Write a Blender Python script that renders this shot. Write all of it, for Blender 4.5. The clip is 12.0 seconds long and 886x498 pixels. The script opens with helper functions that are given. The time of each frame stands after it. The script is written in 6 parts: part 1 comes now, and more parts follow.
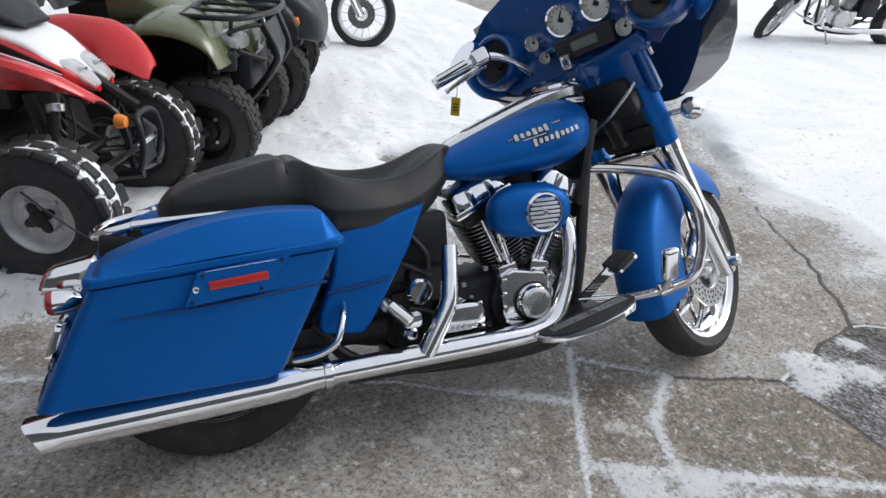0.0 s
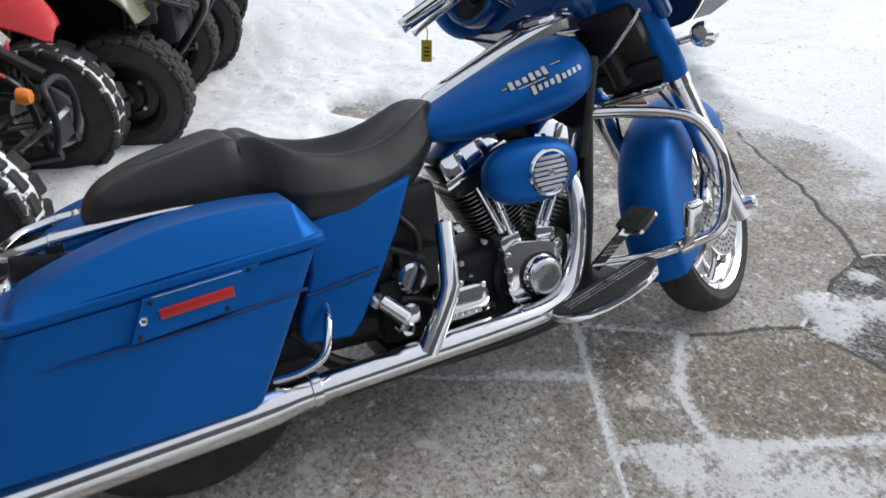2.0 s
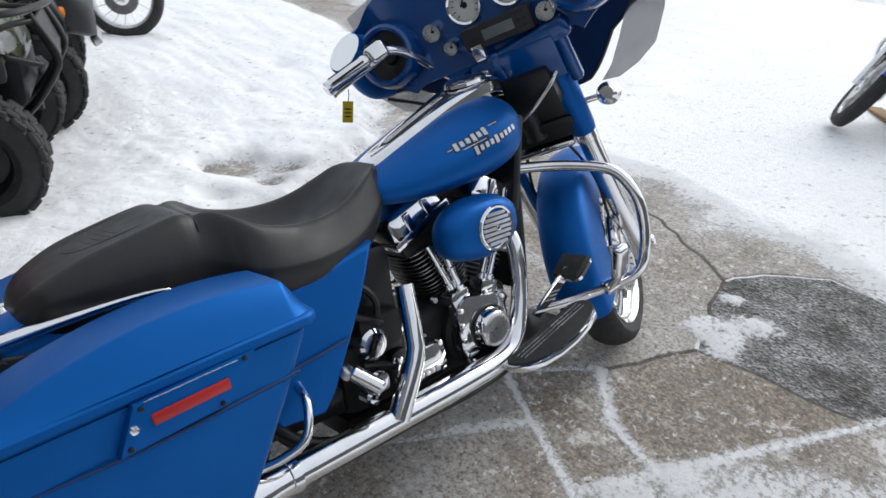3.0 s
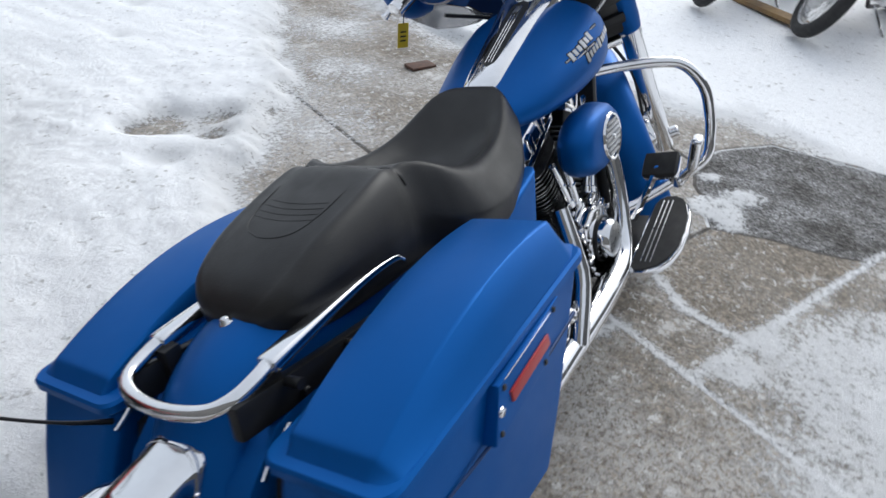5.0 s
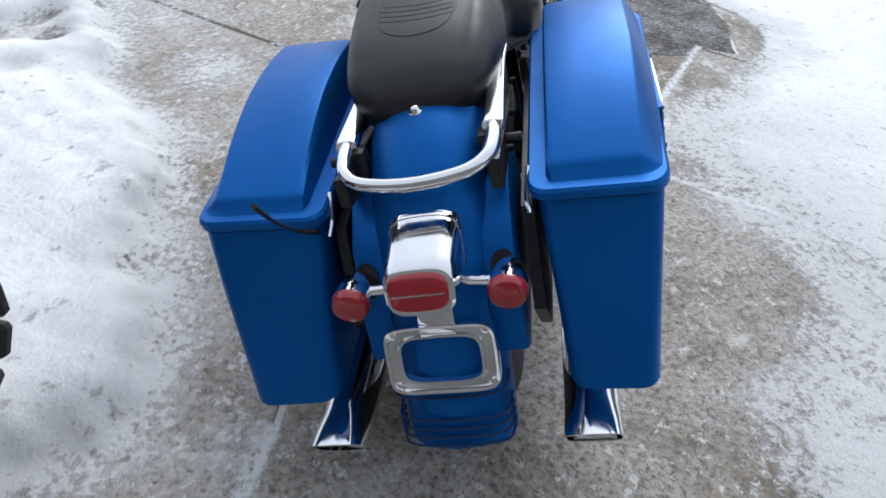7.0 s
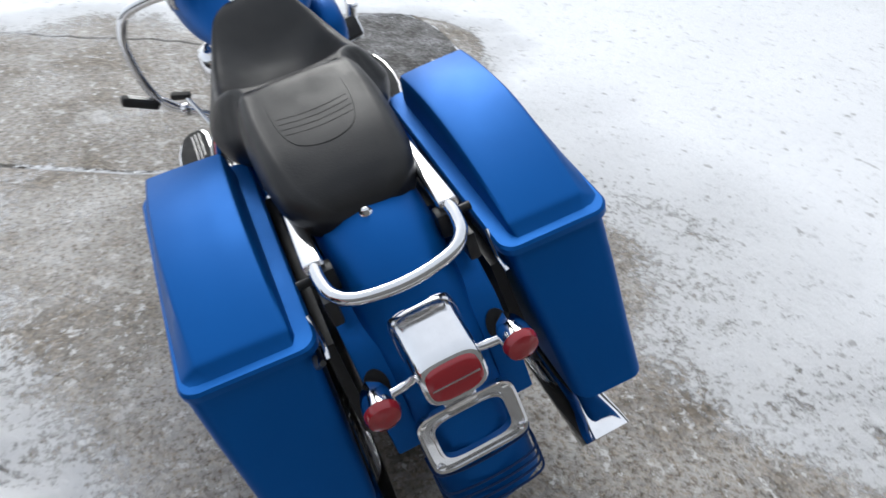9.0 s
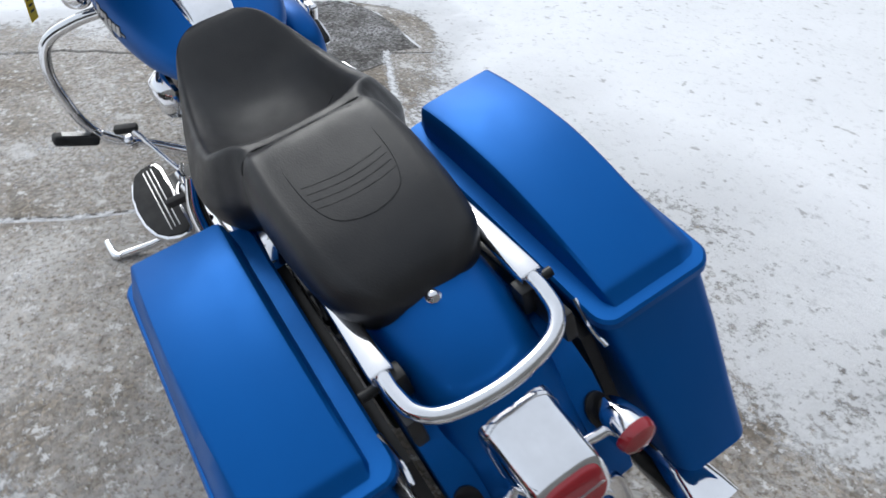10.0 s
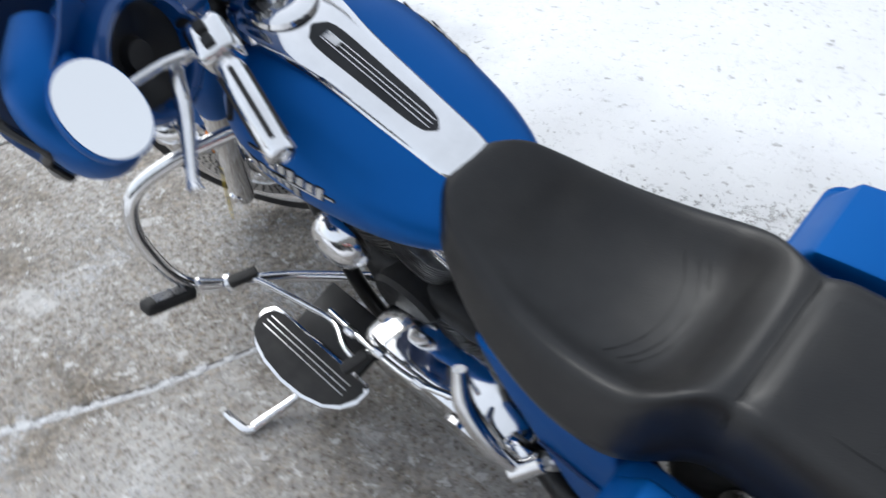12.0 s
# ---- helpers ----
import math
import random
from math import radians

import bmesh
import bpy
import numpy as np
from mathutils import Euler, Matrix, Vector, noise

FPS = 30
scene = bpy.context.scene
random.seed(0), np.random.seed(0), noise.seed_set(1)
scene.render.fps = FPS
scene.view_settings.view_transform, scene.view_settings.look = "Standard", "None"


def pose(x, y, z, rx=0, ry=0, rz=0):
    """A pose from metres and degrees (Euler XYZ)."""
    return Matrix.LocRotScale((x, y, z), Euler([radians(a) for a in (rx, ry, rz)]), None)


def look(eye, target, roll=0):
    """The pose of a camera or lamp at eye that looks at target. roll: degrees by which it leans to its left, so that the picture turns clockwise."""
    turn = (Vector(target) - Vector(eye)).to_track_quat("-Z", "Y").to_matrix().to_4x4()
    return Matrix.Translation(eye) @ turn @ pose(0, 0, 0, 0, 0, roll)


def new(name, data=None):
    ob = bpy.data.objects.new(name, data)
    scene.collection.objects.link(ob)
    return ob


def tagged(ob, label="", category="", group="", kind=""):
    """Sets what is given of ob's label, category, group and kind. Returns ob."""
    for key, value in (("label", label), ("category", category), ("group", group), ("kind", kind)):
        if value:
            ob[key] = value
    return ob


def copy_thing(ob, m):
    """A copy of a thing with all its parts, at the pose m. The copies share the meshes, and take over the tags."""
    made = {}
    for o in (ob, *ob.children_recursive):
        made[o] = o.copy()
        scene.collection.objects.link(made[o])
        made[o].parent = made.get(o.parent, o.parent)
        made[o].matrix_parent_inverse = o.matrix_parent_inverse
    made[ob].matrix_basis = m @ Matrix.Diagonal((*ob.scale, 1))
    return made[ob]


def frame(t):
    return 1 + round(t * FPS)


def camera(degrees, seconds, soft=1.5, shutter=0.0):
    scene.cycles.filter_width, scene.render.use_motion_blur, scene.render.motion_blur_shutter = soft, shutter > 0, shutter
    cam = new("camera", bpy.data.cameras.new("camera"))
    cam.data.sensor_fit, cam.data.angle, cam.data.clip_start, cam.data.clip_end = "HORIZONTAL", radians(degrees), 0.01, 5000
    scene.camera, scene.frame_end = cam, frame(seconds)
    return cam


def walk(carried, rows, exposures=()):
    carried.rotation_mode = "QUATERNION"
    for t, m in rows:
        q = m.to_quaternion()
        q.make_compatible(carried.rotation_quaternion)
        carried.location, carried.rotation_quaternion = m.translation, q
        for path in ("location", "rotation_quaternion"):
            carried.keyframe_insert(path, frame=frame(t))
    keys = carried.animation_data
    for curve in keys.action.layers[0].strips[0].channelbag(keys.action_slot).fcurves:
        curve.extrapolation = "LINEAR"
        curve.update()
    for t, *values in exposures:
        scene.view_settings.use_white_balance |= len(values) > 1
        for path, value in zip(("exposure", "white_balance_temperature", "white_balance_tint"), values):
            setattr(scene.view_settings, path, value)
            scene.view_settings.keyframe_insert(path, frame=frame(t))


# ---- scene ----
cam = camera(66.2, 12.0, shutter=0.4)
PATH = [
    (0, (0.067, -1.504, 1.416), (0.742, 0.129, 0.479), 3.9),
    (0.5, (0.079, -1.484, 1.402), (0.757, 0.14, 0.451), 4.1),
    (1, (0.043, -1.428, 1.382), (0.791, 0.13, 0.375), 5.3),
    (1.5, (0.025, -1.329, 1.355), (0.811, 0.151, 0.263), 4.1),
    (2, (0.087, -1.185, 1.358), (0.864, 0.301, 0.267), 1.4),
    (2.5, (-0.002, -1.091, 1.371), (0.994, 0.304, 0.342), 3.9),
    (2.7, (-0.057, -1.062, 1.379), (1.04, 0.282, 0.385), 4.6),
    (4.3, (-0.432, -0.608, 1.324), (0.995, 0.362, 0.312), 6.0),
    (4.5, (-0.453, -0.541, 1.293), (0.984, 0.37, 0.241), 5.9),
    (5, (-0.53, -0.398, 1.291), (0.932, 0.394, 0.179), 4.1),
    (5.5, (-0.783, -0.322, 1.274), (0.823, 0.168, 0.187), 5.6),
    (6, (-0.874, -0.211, 1.211), (0.606, 0.083, -0.102), 5.3),
    (6.5, (-0.918, -0.054, 1.167), (0.495, 0.186, -0.228), 4.2),
    (6.7, (-0.979, 0.02, 1.166), (0.498, 0.205, -0.17), 5.3),
    (8.3, (-0.938, 0.372, 1.225), (0.551, -0.02, -0.052), 5.4),
    (8.5, (-0.939, 0.418, 1.268), (0.588, -0.021, 0.054), 4.8),
    (9, (-0.9, 0.492, 1.254), (0.552, -0.198, 0.064), 4.1),
    (9.5, (-0.729, 0.496, 1.223), (0.607, -0.314, -0.026), 3.8),
    (10, (-0.58, 0.57, 1.251), (0.726, -0.285, 0.002), 3.1),
    (10.5, (-0.46, 0.624, 1.264), (0.7, -0.351, -0.042), 1.5),
    (11, (-0.308, 0.625, 1.274), (0.883, -0.311, -0.032), -1.5),
    (11.5, (-0.099, 0.703, 1.265), (1.083, -0.243, -0.041), 2.1),
    (12, (0.236, 0.871, 1.314), (1.258, -0.216, -0.018), 0.9),
]
walk(cam, [(t, look(eye, target, roll)) for t, eye, target, roll in PATH], [(0, -0.14, 6150, 8), (2.5, -0.14, 6150, 8), (4.5, -0.14, 5980, 7), (5.5, -0.3, 5950, 7), (6, -0.34, 5850, 7), (6.5, -0.06, 5850, 7), (8.5, 0.12, 5980, 7), (9, 0.02, 6040, 7), (9.5, -0.06, 5990, 7), (10, -0.04, 5940, 7), (10.5, -0.06, 5860, 7), (11, 0.1, 5920, 7), (11.5, 0.02, 6000, 7), (12, 0.14, 5980, 7)])

# ---- light ----
world = bpy.data.worlds.new("winter_sky")
scene.world = world
world.use_nodes = True
wn = world.node_tree.nodes
sky = wn.new("ShaderNodeTexSky")
sky.sky_type, sky.sun_disc = "NISHITA", False
sky.sun_elevation, sky.sun_rotation = radians(38), radians(91)
sky.air_density, sky.dust_density, sky.ozone_density = 1.0, 4.0, 1.0
soft = wn.new("ShaderNodeHueSaturation")
soft.inputs["Saturation"].default_value = 0.62
world.node_tree.links.new(sky.outputs["Color"], soft.inputs["Color"])
veil = wn.new("ShaderNodeMix")                       # thin winter cloud over the blue
veil.data_type = "RGBA"
veil.inputs[0].default_value = 0.55
veil.inputs[7].default_value = (6.2, 6.2, 6.3, 1)
world.node_tree.links.new(soft.outputs["Color"], veil.inputs[6])
world.node_tree.links.new(veil.outputs[2], wn["Background"].inputs["Color"])
wn["Background"].inputs["Strength"].default_value = 0.186

sun = new("sun", bpy.data.lights.new("sun", "SUN"))
sun.data.energy, sun.data.angle, sun.data.color = 1.5, radians(32), (1.0, 0.955, 0.89)
sun.matrix_world = look((0, 0, 0), (-0.77, 0.02, -0.62))

# ---- materials ----
def base_mat(name, colour, rough=0.5, metal=0.0, coat=0.0, spec=0.5):
    m = bpy.data.materials.new(name)
    m.use_nodes = True
    b = m.node_tree.nodes["Principled BSDF"]
    b.inputs["Base Color"].default_value = (*colour, 1)
    b.inputs["Roughness"].default_value, b.inputs["Metallic"].default_value = rough, metal
    b.inputs["Coat Weight"].default_value = coat
    b.inputs["Specular IOR Level"].default_value = spec
    return m, m.node_tree.nodes, m.node_tree.links, b


def noise_tex(n, l, scale, detail=4, rough=0.6, coord="Object"):
    c, t = n.new("ShaderNodeTexCoord"), n.new("ShaderNodeTexNoise")
    t.inputs["Scale"].default_value, t.inputs["Detail"].default_value, t.inputs["Roughness"].default_value = scale, detail, rough
    l.new(c.outputs[coord], t.inputs["Vector"])
    return t.outputs["Fac"]


def ramp(n, l, fac, *stops):
    r = n.new("ShaderNodeValToRGB")
    e = r.color_ramp.elements
    while len(e) < len(stops):
        e.new(0.5)
    for i, (p, c) in enumerate(stops):
        e[i].position = p
        e[i].color = (*c, 1) if isinstance(c, tuple) else (c, c, c, 1)
    l.new(fac, r.inputs["Fac"])
    return r.outputs["Color"]


def bump(n, l, b, fac, strength=0.2, distance=0.002):
    u = n.new("ShaderNodeBump")
    u.inputs["Strength"].default_value, u.inputs["Distance"].default_value = strength, distance
    l.new(fac, u.inputs["Height"])
    l.new(u.outputs["Normal"], b.inputs["Normal"])


def mixed(n, l, fac, a, b):
    x = n.new("ShaderNodeMix")
    x.data_type = "RGBA"
    for k, v in ((0, fac), (6, a), (7, b)):
        if isinstance(v, tuple):
            x.inputs[k].default_value = (*v, 1)
        else:
            l.new(v, x.inputs[k])
    return x.outputs[2]


def worn(name, c1, c2, scale, rough, metal=0.0, relief=0.1, coat=0.0, fine=300.0, spec=0.5):
    """Two tones at a coarse scale, with fine relief and uneven gloss."""
    m, n, l, b = base_mat(name, c1, rough, metal, coat, spec)
    f = noise_tex(n, l, scale)
    l.new(mixed(n, l, ramp(n, l, f, (0.35, 0.0), (0.68, 1.0)), c1, c2), b.inputs["Base Color"])
    g = noise_tex(n, l, fine, 2)
    l.new(ramp(n, l, noise_tex(n, l, scale * 2.3), (0.3, max(rough - 0.06, 0.02)), (0.7, min(rough + 0.07, 1.0))), b.inputs["Roughness"])
    if relief:
        bump(n, l, b, g, relief, 0.001)
    return m


BLUE = worn("satin_blue_paint", (0.005, 0.094, 0.35), (0.006, 0.104, 0.385), 3.0, 0.44, 0.5, 0.02, 0.0, 900, 0.22)
# airbrushed body lines, fender ribs, and the sheet that darkens the fairing's hollow
NAVY = worn("dark_navy", (0.006, 0.03, 0.11), (0.008, 0.04, 0.14), 6.0, 0.45, 0.2, 0.0)
GLOSS_BLUE = worn("inner_fairing_blue", (0.002, 0.055, 0.22), (0.003, 0.065, 0.26), 3.0, 0.22, 0.2, 0.0, 0.5)
CHROME = worn("chrome", (0.84, 0.84, 0.85), (0.76, 0.76, 0.77), 14.0, 0.07, 1.0, 0.0)
BRUSHED = worn("brushed_alloy", (0.62, 0.62, 0.62), (0.5, 0.5, 0.5), 30.0, 0.3, 1.0, 0.05)
BLACK = worn("black_enamel", (0.01, 0.01, 0.011), (0.016, 0.016, 0.016), 9.0, 0.34, 0.0, 0.05, spec=0.35)
CRINKLE = worn("black_crinkle", (0.012, 0.012, 0.013), (0.022, 0.022, 0.022), 25.0, 0.55, 0.0, 0.4, spec=0.3)
FIN = worn("machined_fin_edge", (0.42, 0.42, 0.42), (0.22, 0.22, 0.22), 40.0, 0.35, 1.0, 0.0)
RUBBER = worn("tyre_rubber", (0.018, 0.018, 0.019), (0.035, 0.034, 0.033), 18.0, 0.78, 0.0, 0.3)
PLASTIC = worn("black_plastic", (0.016, 0.017, 0.019), (0.028, 0.029, 0.032), 12.0, 0.5, 0.0, 0.25, spec=0.35)
RED_LENS, *_ = base_mat("red_lens", (0.32, 0.012, 0.02), 0.16, 0, 0.5)
RED_REFLECTOR, *_ = base_mat("red_reflector", (0.38, 0.02, 0.018), 0.3)
AMBER, *_ = base_mat("amber_lens", (0.75, 0.22, 0.02), 0.2)
YELLOW, *_ = base_mat("yellow_tag", (0.72, 0.52, 0.03), 0.45)
WHITE_DIAL, *_ = base_mat("dial_face", (0.62, 0.63, 0.6), 0.4)
GREY_DISPLAY, *_ = base_mat("grey_display", (0.12, 0.14, 0.14), 0.2)
RED_PAINT = worn("red_plastic", (0.55, 0.012, 0.016), (0.5, 0.02, 0.02), 5.0, 0.28, 0, 0.02, 0.2)
WHITE_PAINT = worn("white_plastic", (0.8, 0.81, 0.83), (0.7, 0.72, 0.75), 6.0, 0.3, 0, 0.02)
GREEN_PAINT = worn("olive_plastic", (0.075, 0.088, 0.038), (0.12, 0.135, 0.07), 7.0, 0.3, 0, 0.05, 0.5)
CHARCOAL = worn("charcoal_plastic", (0.016, 0.017, 0.02), (0.026, 0.028, 0.032), 5.0, 0.38, 0, 0.05, spec=0.3)
# for the two unseen walls that hold back light
UNSEEN_WALL = worn("unseen_wall_dark", (0.1, 0.1, 0.1), (0.14, 0.137, 0.132), 2.0, 0.85, 0, 0.3)
WOOD = worn("weathered_board", (0.3, 0.19, 0.08), (0.2, 0.13, 0.07), 8.0, 0.8, 0, 0.4)
RUST = worn("reddish_brick", (0.13, 0.07, 0.05), (0.08, 0.05, 0.04), 30.0, 0.85, 0, 0.5)


def leather_mat():
    m, n, l, b = base_mat("black_seat_vinyl", (0.014, 0.014, 0.014), 0.4, spec=0.42)
    f = noise_tex(n, l, 9.0, 5)
    l.new(mixed(n, l, ramp(n, l, f, (0.4, 0.0), (0.75, 1.0)), (0.012, 0.012, 0.013), (0.023, 0.022, 0.021)), b.inputs["Base Color"])
    l.new(ramp(n, l, noise_tex(n, l, 22.0, 4), (0.3, 0.35), (0.7, 0.5)), b.inputs["Roughness"])
    c, v = n.new("ShaderNodeTexCoord"), n.new("ShaderNodeTexVoronoi")
    v.inputs["Scale"].default_value = 420.0
    l.new(c.outputs["Object"], v.inputs["Vector"])
    bump(n, l, b, v.outputs["Distance"], 0.25, 0.0008)
    return m


SEAT = leather_mat()


def smoke_mat():
    m, n, l, b = base_mat("smoked_acrylic", (0.32, 0.32, 0.33), 0.12)
    b.inputs["Transmission Weight"].default_value = 0.75
    b.inputs["IOR"].default_value = 1.3
    return m


SMOKE = smoke_mat()
CLEAR, *_c = base_mat("clear_lens", (0.85, 0.87, 0.88), 0.06)
_c[2].inputs["Transmission Weight"].default_value = 0.7
MIRROR, *_ = base_mat("mirror_glass", (0.9, 0.9, 0.9), 0.03, 1.0)


def concrete_mat(name, k, wet, veil):
    """Worn exposed-aggregate concrete with salt bloom and frozen scraps of snow."""
    m, n, l, b = base_mat(name, (0.2, 0.18, 0.155), 0.85)
    stain = ramp(n, l, noise_tex(n, l, 2.2, 6, 0.62), (0.3, (0.15 * k, 0.122 * k, 0.092 * k)), (0.52, (0.225 * k, 0.19 * k, 0.15 * k)), (0.75, (0.31 * k, 0.272 * k, 0.228 * k)))
    c, v = n.new("ShaderNodeTexCoord"), n.new("ShaderNodeTexVoronoi")
    v.inputs["Scale"].default_value = 105.0
    l.new(c.outputs["Object"], v.inputs["Vector"])
    grit = ramp(n, l, v.outputs["Color"], (0.15, 0.42), (0.55, 1.0), (0.88, 1.7))
    mul = n.new("ShaderNodeMix")
    mul.data_type, mul.blend_type = "RGBA", "MULTIPLY"
    mul.inputs[0].default_value = 0.72
    l.new(stain, mul.inputs[6])
    l.new(grit, mul.inputs[7])
    mottle = n.new("ShaderNodeMix")
    mottle.data_type, mottle.blend_type = "RGBA", "MULTIPLY"
    mottle.inputs[0].default_value = 0.8
    l.new(mul.outputs[2], mottle.inputs[6])
    l.new(ramp(n, l, noise_tex(n, l, 27.0, 7, 0.72), (0.34, 0.6), (0.5, 0.95), (0.66, 1.35)), mottle.inputs[7])
    bloom = ramp(n, l, noise_tex(n, l, 1.9, 10, 0.74), (0.43 - veil, 0.0), (0.58 - veil, 0.42), (0.75 - veil, 0.75))
    rough_edge = ramp(n, l, noise_tex(n, l, 62.0, 7, 0.8), (0.47 - veil, 0.0), (0.58 - veil, 1.0))
    k = n.new("ShaderNodeMath")
    k.operation = "MULTIPLY"
    l.new(bloom, k.inputs[0])
    l.new(rough_edge, k.inputs[1])
    scraps = ramp(n, l, noise_tex(n, l, 24.0, 8, 0.78), (0.57 - 0.3 * veil, 0.0), (0.62 - 0.3 * veil, 0.9))
    streaks = ramp(n, l, noise_tex(n, l, 4.5, 12, 0.8), (0.555, 0.0), (0.61, 0.75))
    kk = n.new("ShaderNodeMath")
    kk.operation = "MAXIMUM"
    l.new(k.outputs[0], kk.inputs[0])
    l.new(scraps, kk.inputs[1])
    ks = n.new("ShaderNodeMath")
    ks.operation = "MAXIMUM"
    l.new(kk.outputs[0], ks.inputs[0])
    l.new(streaks, ks.inputs[1])
    l.new(mixed(n, l, ks.outputs[0], mottle.outputs[2], (0.63, 0.625, 0.62)), b.inputs["Base Color"])
    l.new(ramp(n, l, noise_tex(n, l, 2.2, 6, 0.62), (0.3, 0.55 - wet), (0.6, 0.9 - wet)), b.inputs["Roughness"])
    bump(n, l, b, noise_tex(n, l, 120.0, 6, 0.7), 0.45, 0.004)
    return m


CONCRETE = concrete_mat("worn_concrete", 0.85, 0.0, 0.05)
FROSTED_CONCRETE = concrete_mat("frosted_concrete", 0.92, 0.0, 0.075)
TAN_CONCRETE = concrete_mat("bare_concrete", 0.86, 0.0, -0.03)
DAMP_CONCRETE = concrete_mat("damp_concrete", 0.72, 0.12, 0.03)


def snow_mat(name, tint, dirt):
    m, n, l, b = base_mat(name, tint, 0.7)
    d = ramp(n, l, noise_tex(n, l, 1.7, 8, 0.7), (0.3, tuple(t * dirt for t in tint)), (0.62, tint))
    s = ramp(n, l, noise_tex(n, l, 24.0, 8, 0.8), (0.3, 0.4), (0.45, 1.0))
    x = n.new("ShaderNodeMix")
    x.data_type, x.blend_type = "RGBA", "MULTIPLY"
    x.inputs[0].default_value = 0.48
    l.new(d, x.inputs[6])
    l.new(s, x.inputs[7])
    fleck = ramp(n, l, noise_tex(n, l, 21.0, 3, 0.6), (0.63, (1.0, 1.0, 1.0)), (0.71, (0.52, 0.51, 0.5)))
    y = n.new("ShaderNodeMix")
    y.data_type, y.blend_type = "RGBA", "MULTIPLY"
    y.inputs[0].default_value = 0.85
    l.new(x.outputs[2], y.inputs[6])
    l.new(fleck, y.inputs[7])
    l.new(y.outputs[2], b.inputs["Base Color"])
    bump(n, l, b, noise_tex(n, l, 26.0, 10, 0.75), 0.6, 0.02)
    return m


SNOW = snow_mat("fresh_snow", (0.89, 0.9, 0.92), 0.95)


def thin_out(m):
    """Lets the sheet break up into flakes where little snow lies."""
    n, l = m.node_tree.nodes, m.node_tree.links
    a = n.new("ShaderNodeAttribute")
    a.attribute_name = "cover"
    f = n.new("ShaderNodeMath")
    f.operation = "MULTIPLY_ADD"
    l.new(noise_tex(n, l, 45.0, 6, 0.72), f.inputs[0])
    f.inputs[1].default_value = 0.8
    g = n.new("ShaderNodeMath")
    g.operation = "MULTIPLY_ADD"
    l.new(noise_tex(n, l, 7.0, 5, 0.65), g.inputs[0])
    g.inputs[1].default_value = 0.38
    l.new(a.outputs["Fac"], g.inputs[2])
    l.new(g.outputs[0], f.inputs[2])
    e = n.new("ShaderNodeMapRange")
    e.inputs["From Min"].default_value, e.inputs["From Max"].default_value = 1.06, 1.21
    l.new(f.outputs[0], e.inputs["Value"])
    thick = n.new("ShaderNodeMapRange")
    thick.inputs["From Min"].default_value, thick.inputs["From Max"].default_value = 0.5, 0.9
    thick.inputs["To Min"].default_value, thick.inputs["To Max"].default_value = 0.55, 1.0
    l.new(a.outputs["Fac"], thick.inputs["Value"])
    both = n.new("ShaderNodeMath")
    both.operation = "MULTIPLY"
    l.new(e.outputs["Result"], both.inputs[0])
    l.new(thick.outputs["Result"], both.inputs[1])
    l.new(both.outputs[0], n["Principled BSDF"].inputs["Alpha"])


thin_out(SNOW)


def tread_snow_mat():
    m, n, l, b = base_mat("snowy_tread", (0.03, 0.03, 0.032), 0.8)
    f = ramp(n, l, noise_tex(n, l, 19.0, 6, 0.68), (0.47, 0.0), (0.54, 1.0))
    l.new(mixed(n, l, f, (0.022, 0.022, 0.024), (0.8, 0.82, 0.85)), b.inputs["Base Color"])
    bump(n, l, b, noise_tex(n, l, 90.0, 4), 0.4, 0.003)
    return m


TREAD_SNOW = tread_snow_mat()

RIM_SILVER = worn("silver_painted_rim", (0.6, 0.6, 0.61), (0.42, 0.41, 0.4), 12.0, 0.38, 0.35, 0.05)
PACKED = snow_mat("packed_snow", (0.72, 0.73, 0.75), 0.7)


def asphalt_mat():
    m, n, l, b = base_mat("crumbled_asphalt", (0.06, 0.06, 0.062), 0.9)
    c, v = n.new("ShaderNodeTexCoord"), n.new("ShaderNodeTexVoronoi")
    v.inputs["Scale"].default_value = 75.0
    l.new(c.outputs["Object"], v.inputs["Vector"])
    l.new(ramp(n, l, v.outputs["Color"], (0.2, (0.045, 0.042, 0.04)), (0.6, (0.085, 0.08, 0.074)), (0.9, (0.19, 0.185, 0.18))), b.inputs["Base Color"])
    tone = b.inputs["Base Color"].links[0].from_socket
    veil = n.new("ShaderNodeMath")
    veil.operation = "MULTIPLY"
    l.new(ramp(n, l, noise_tex(n, l, 5.0, 8, 0.7), (0.42, 0.0), (0.62, 0.85)), veil.inputs[0])
    l.new(ramp(n, l, noise_tex(n, l, 70.0, 5, 0.75), (0.42, 0.0), (0.6, 1.0)), veil.inputs[1])
    l.new(mixed(n, l, veil.outputs[0], tone, (0.5, 0.5, 0.51)), b.inputs["Base Color"])
    bump(n, l, b, v.outputs["Distance"], 0.9, 0.01)
    return m


ASPHALT = asphalt_mat()
GRIT = worn("crack_grit", (0.045, 0.04, 0.035), (0.12, 0.11, 0.1), 60.0, 0.9, 0, 0.5)

# ---- mesh helpers ----
V = Vector


def part(name, bm, material, parent=None, label="", sharp=38):
    """Links a bmesh as one mesh object, smooth but for edges sharper than the angle."""
    bmesh.ops.recalc_face_normals(bm, faces=bm.faces)
    for f in bm.faces:
        f.smooth = True
    for e in bm.edges:
        if len(e.link_faces) == 2 and e.calc_face_angle(0) > radians(sharp):
            e.smooth = False
    me = bpy.data.meshes.new(name)
    bm.to_mesh(me)
    bm.free()
    for m in material if isinstance(material, (list, tuple)) else [material]:
        me.materials.append(m)
    ob = new(name, me)
    ob.parent = parent
    return tagged(ob, label)


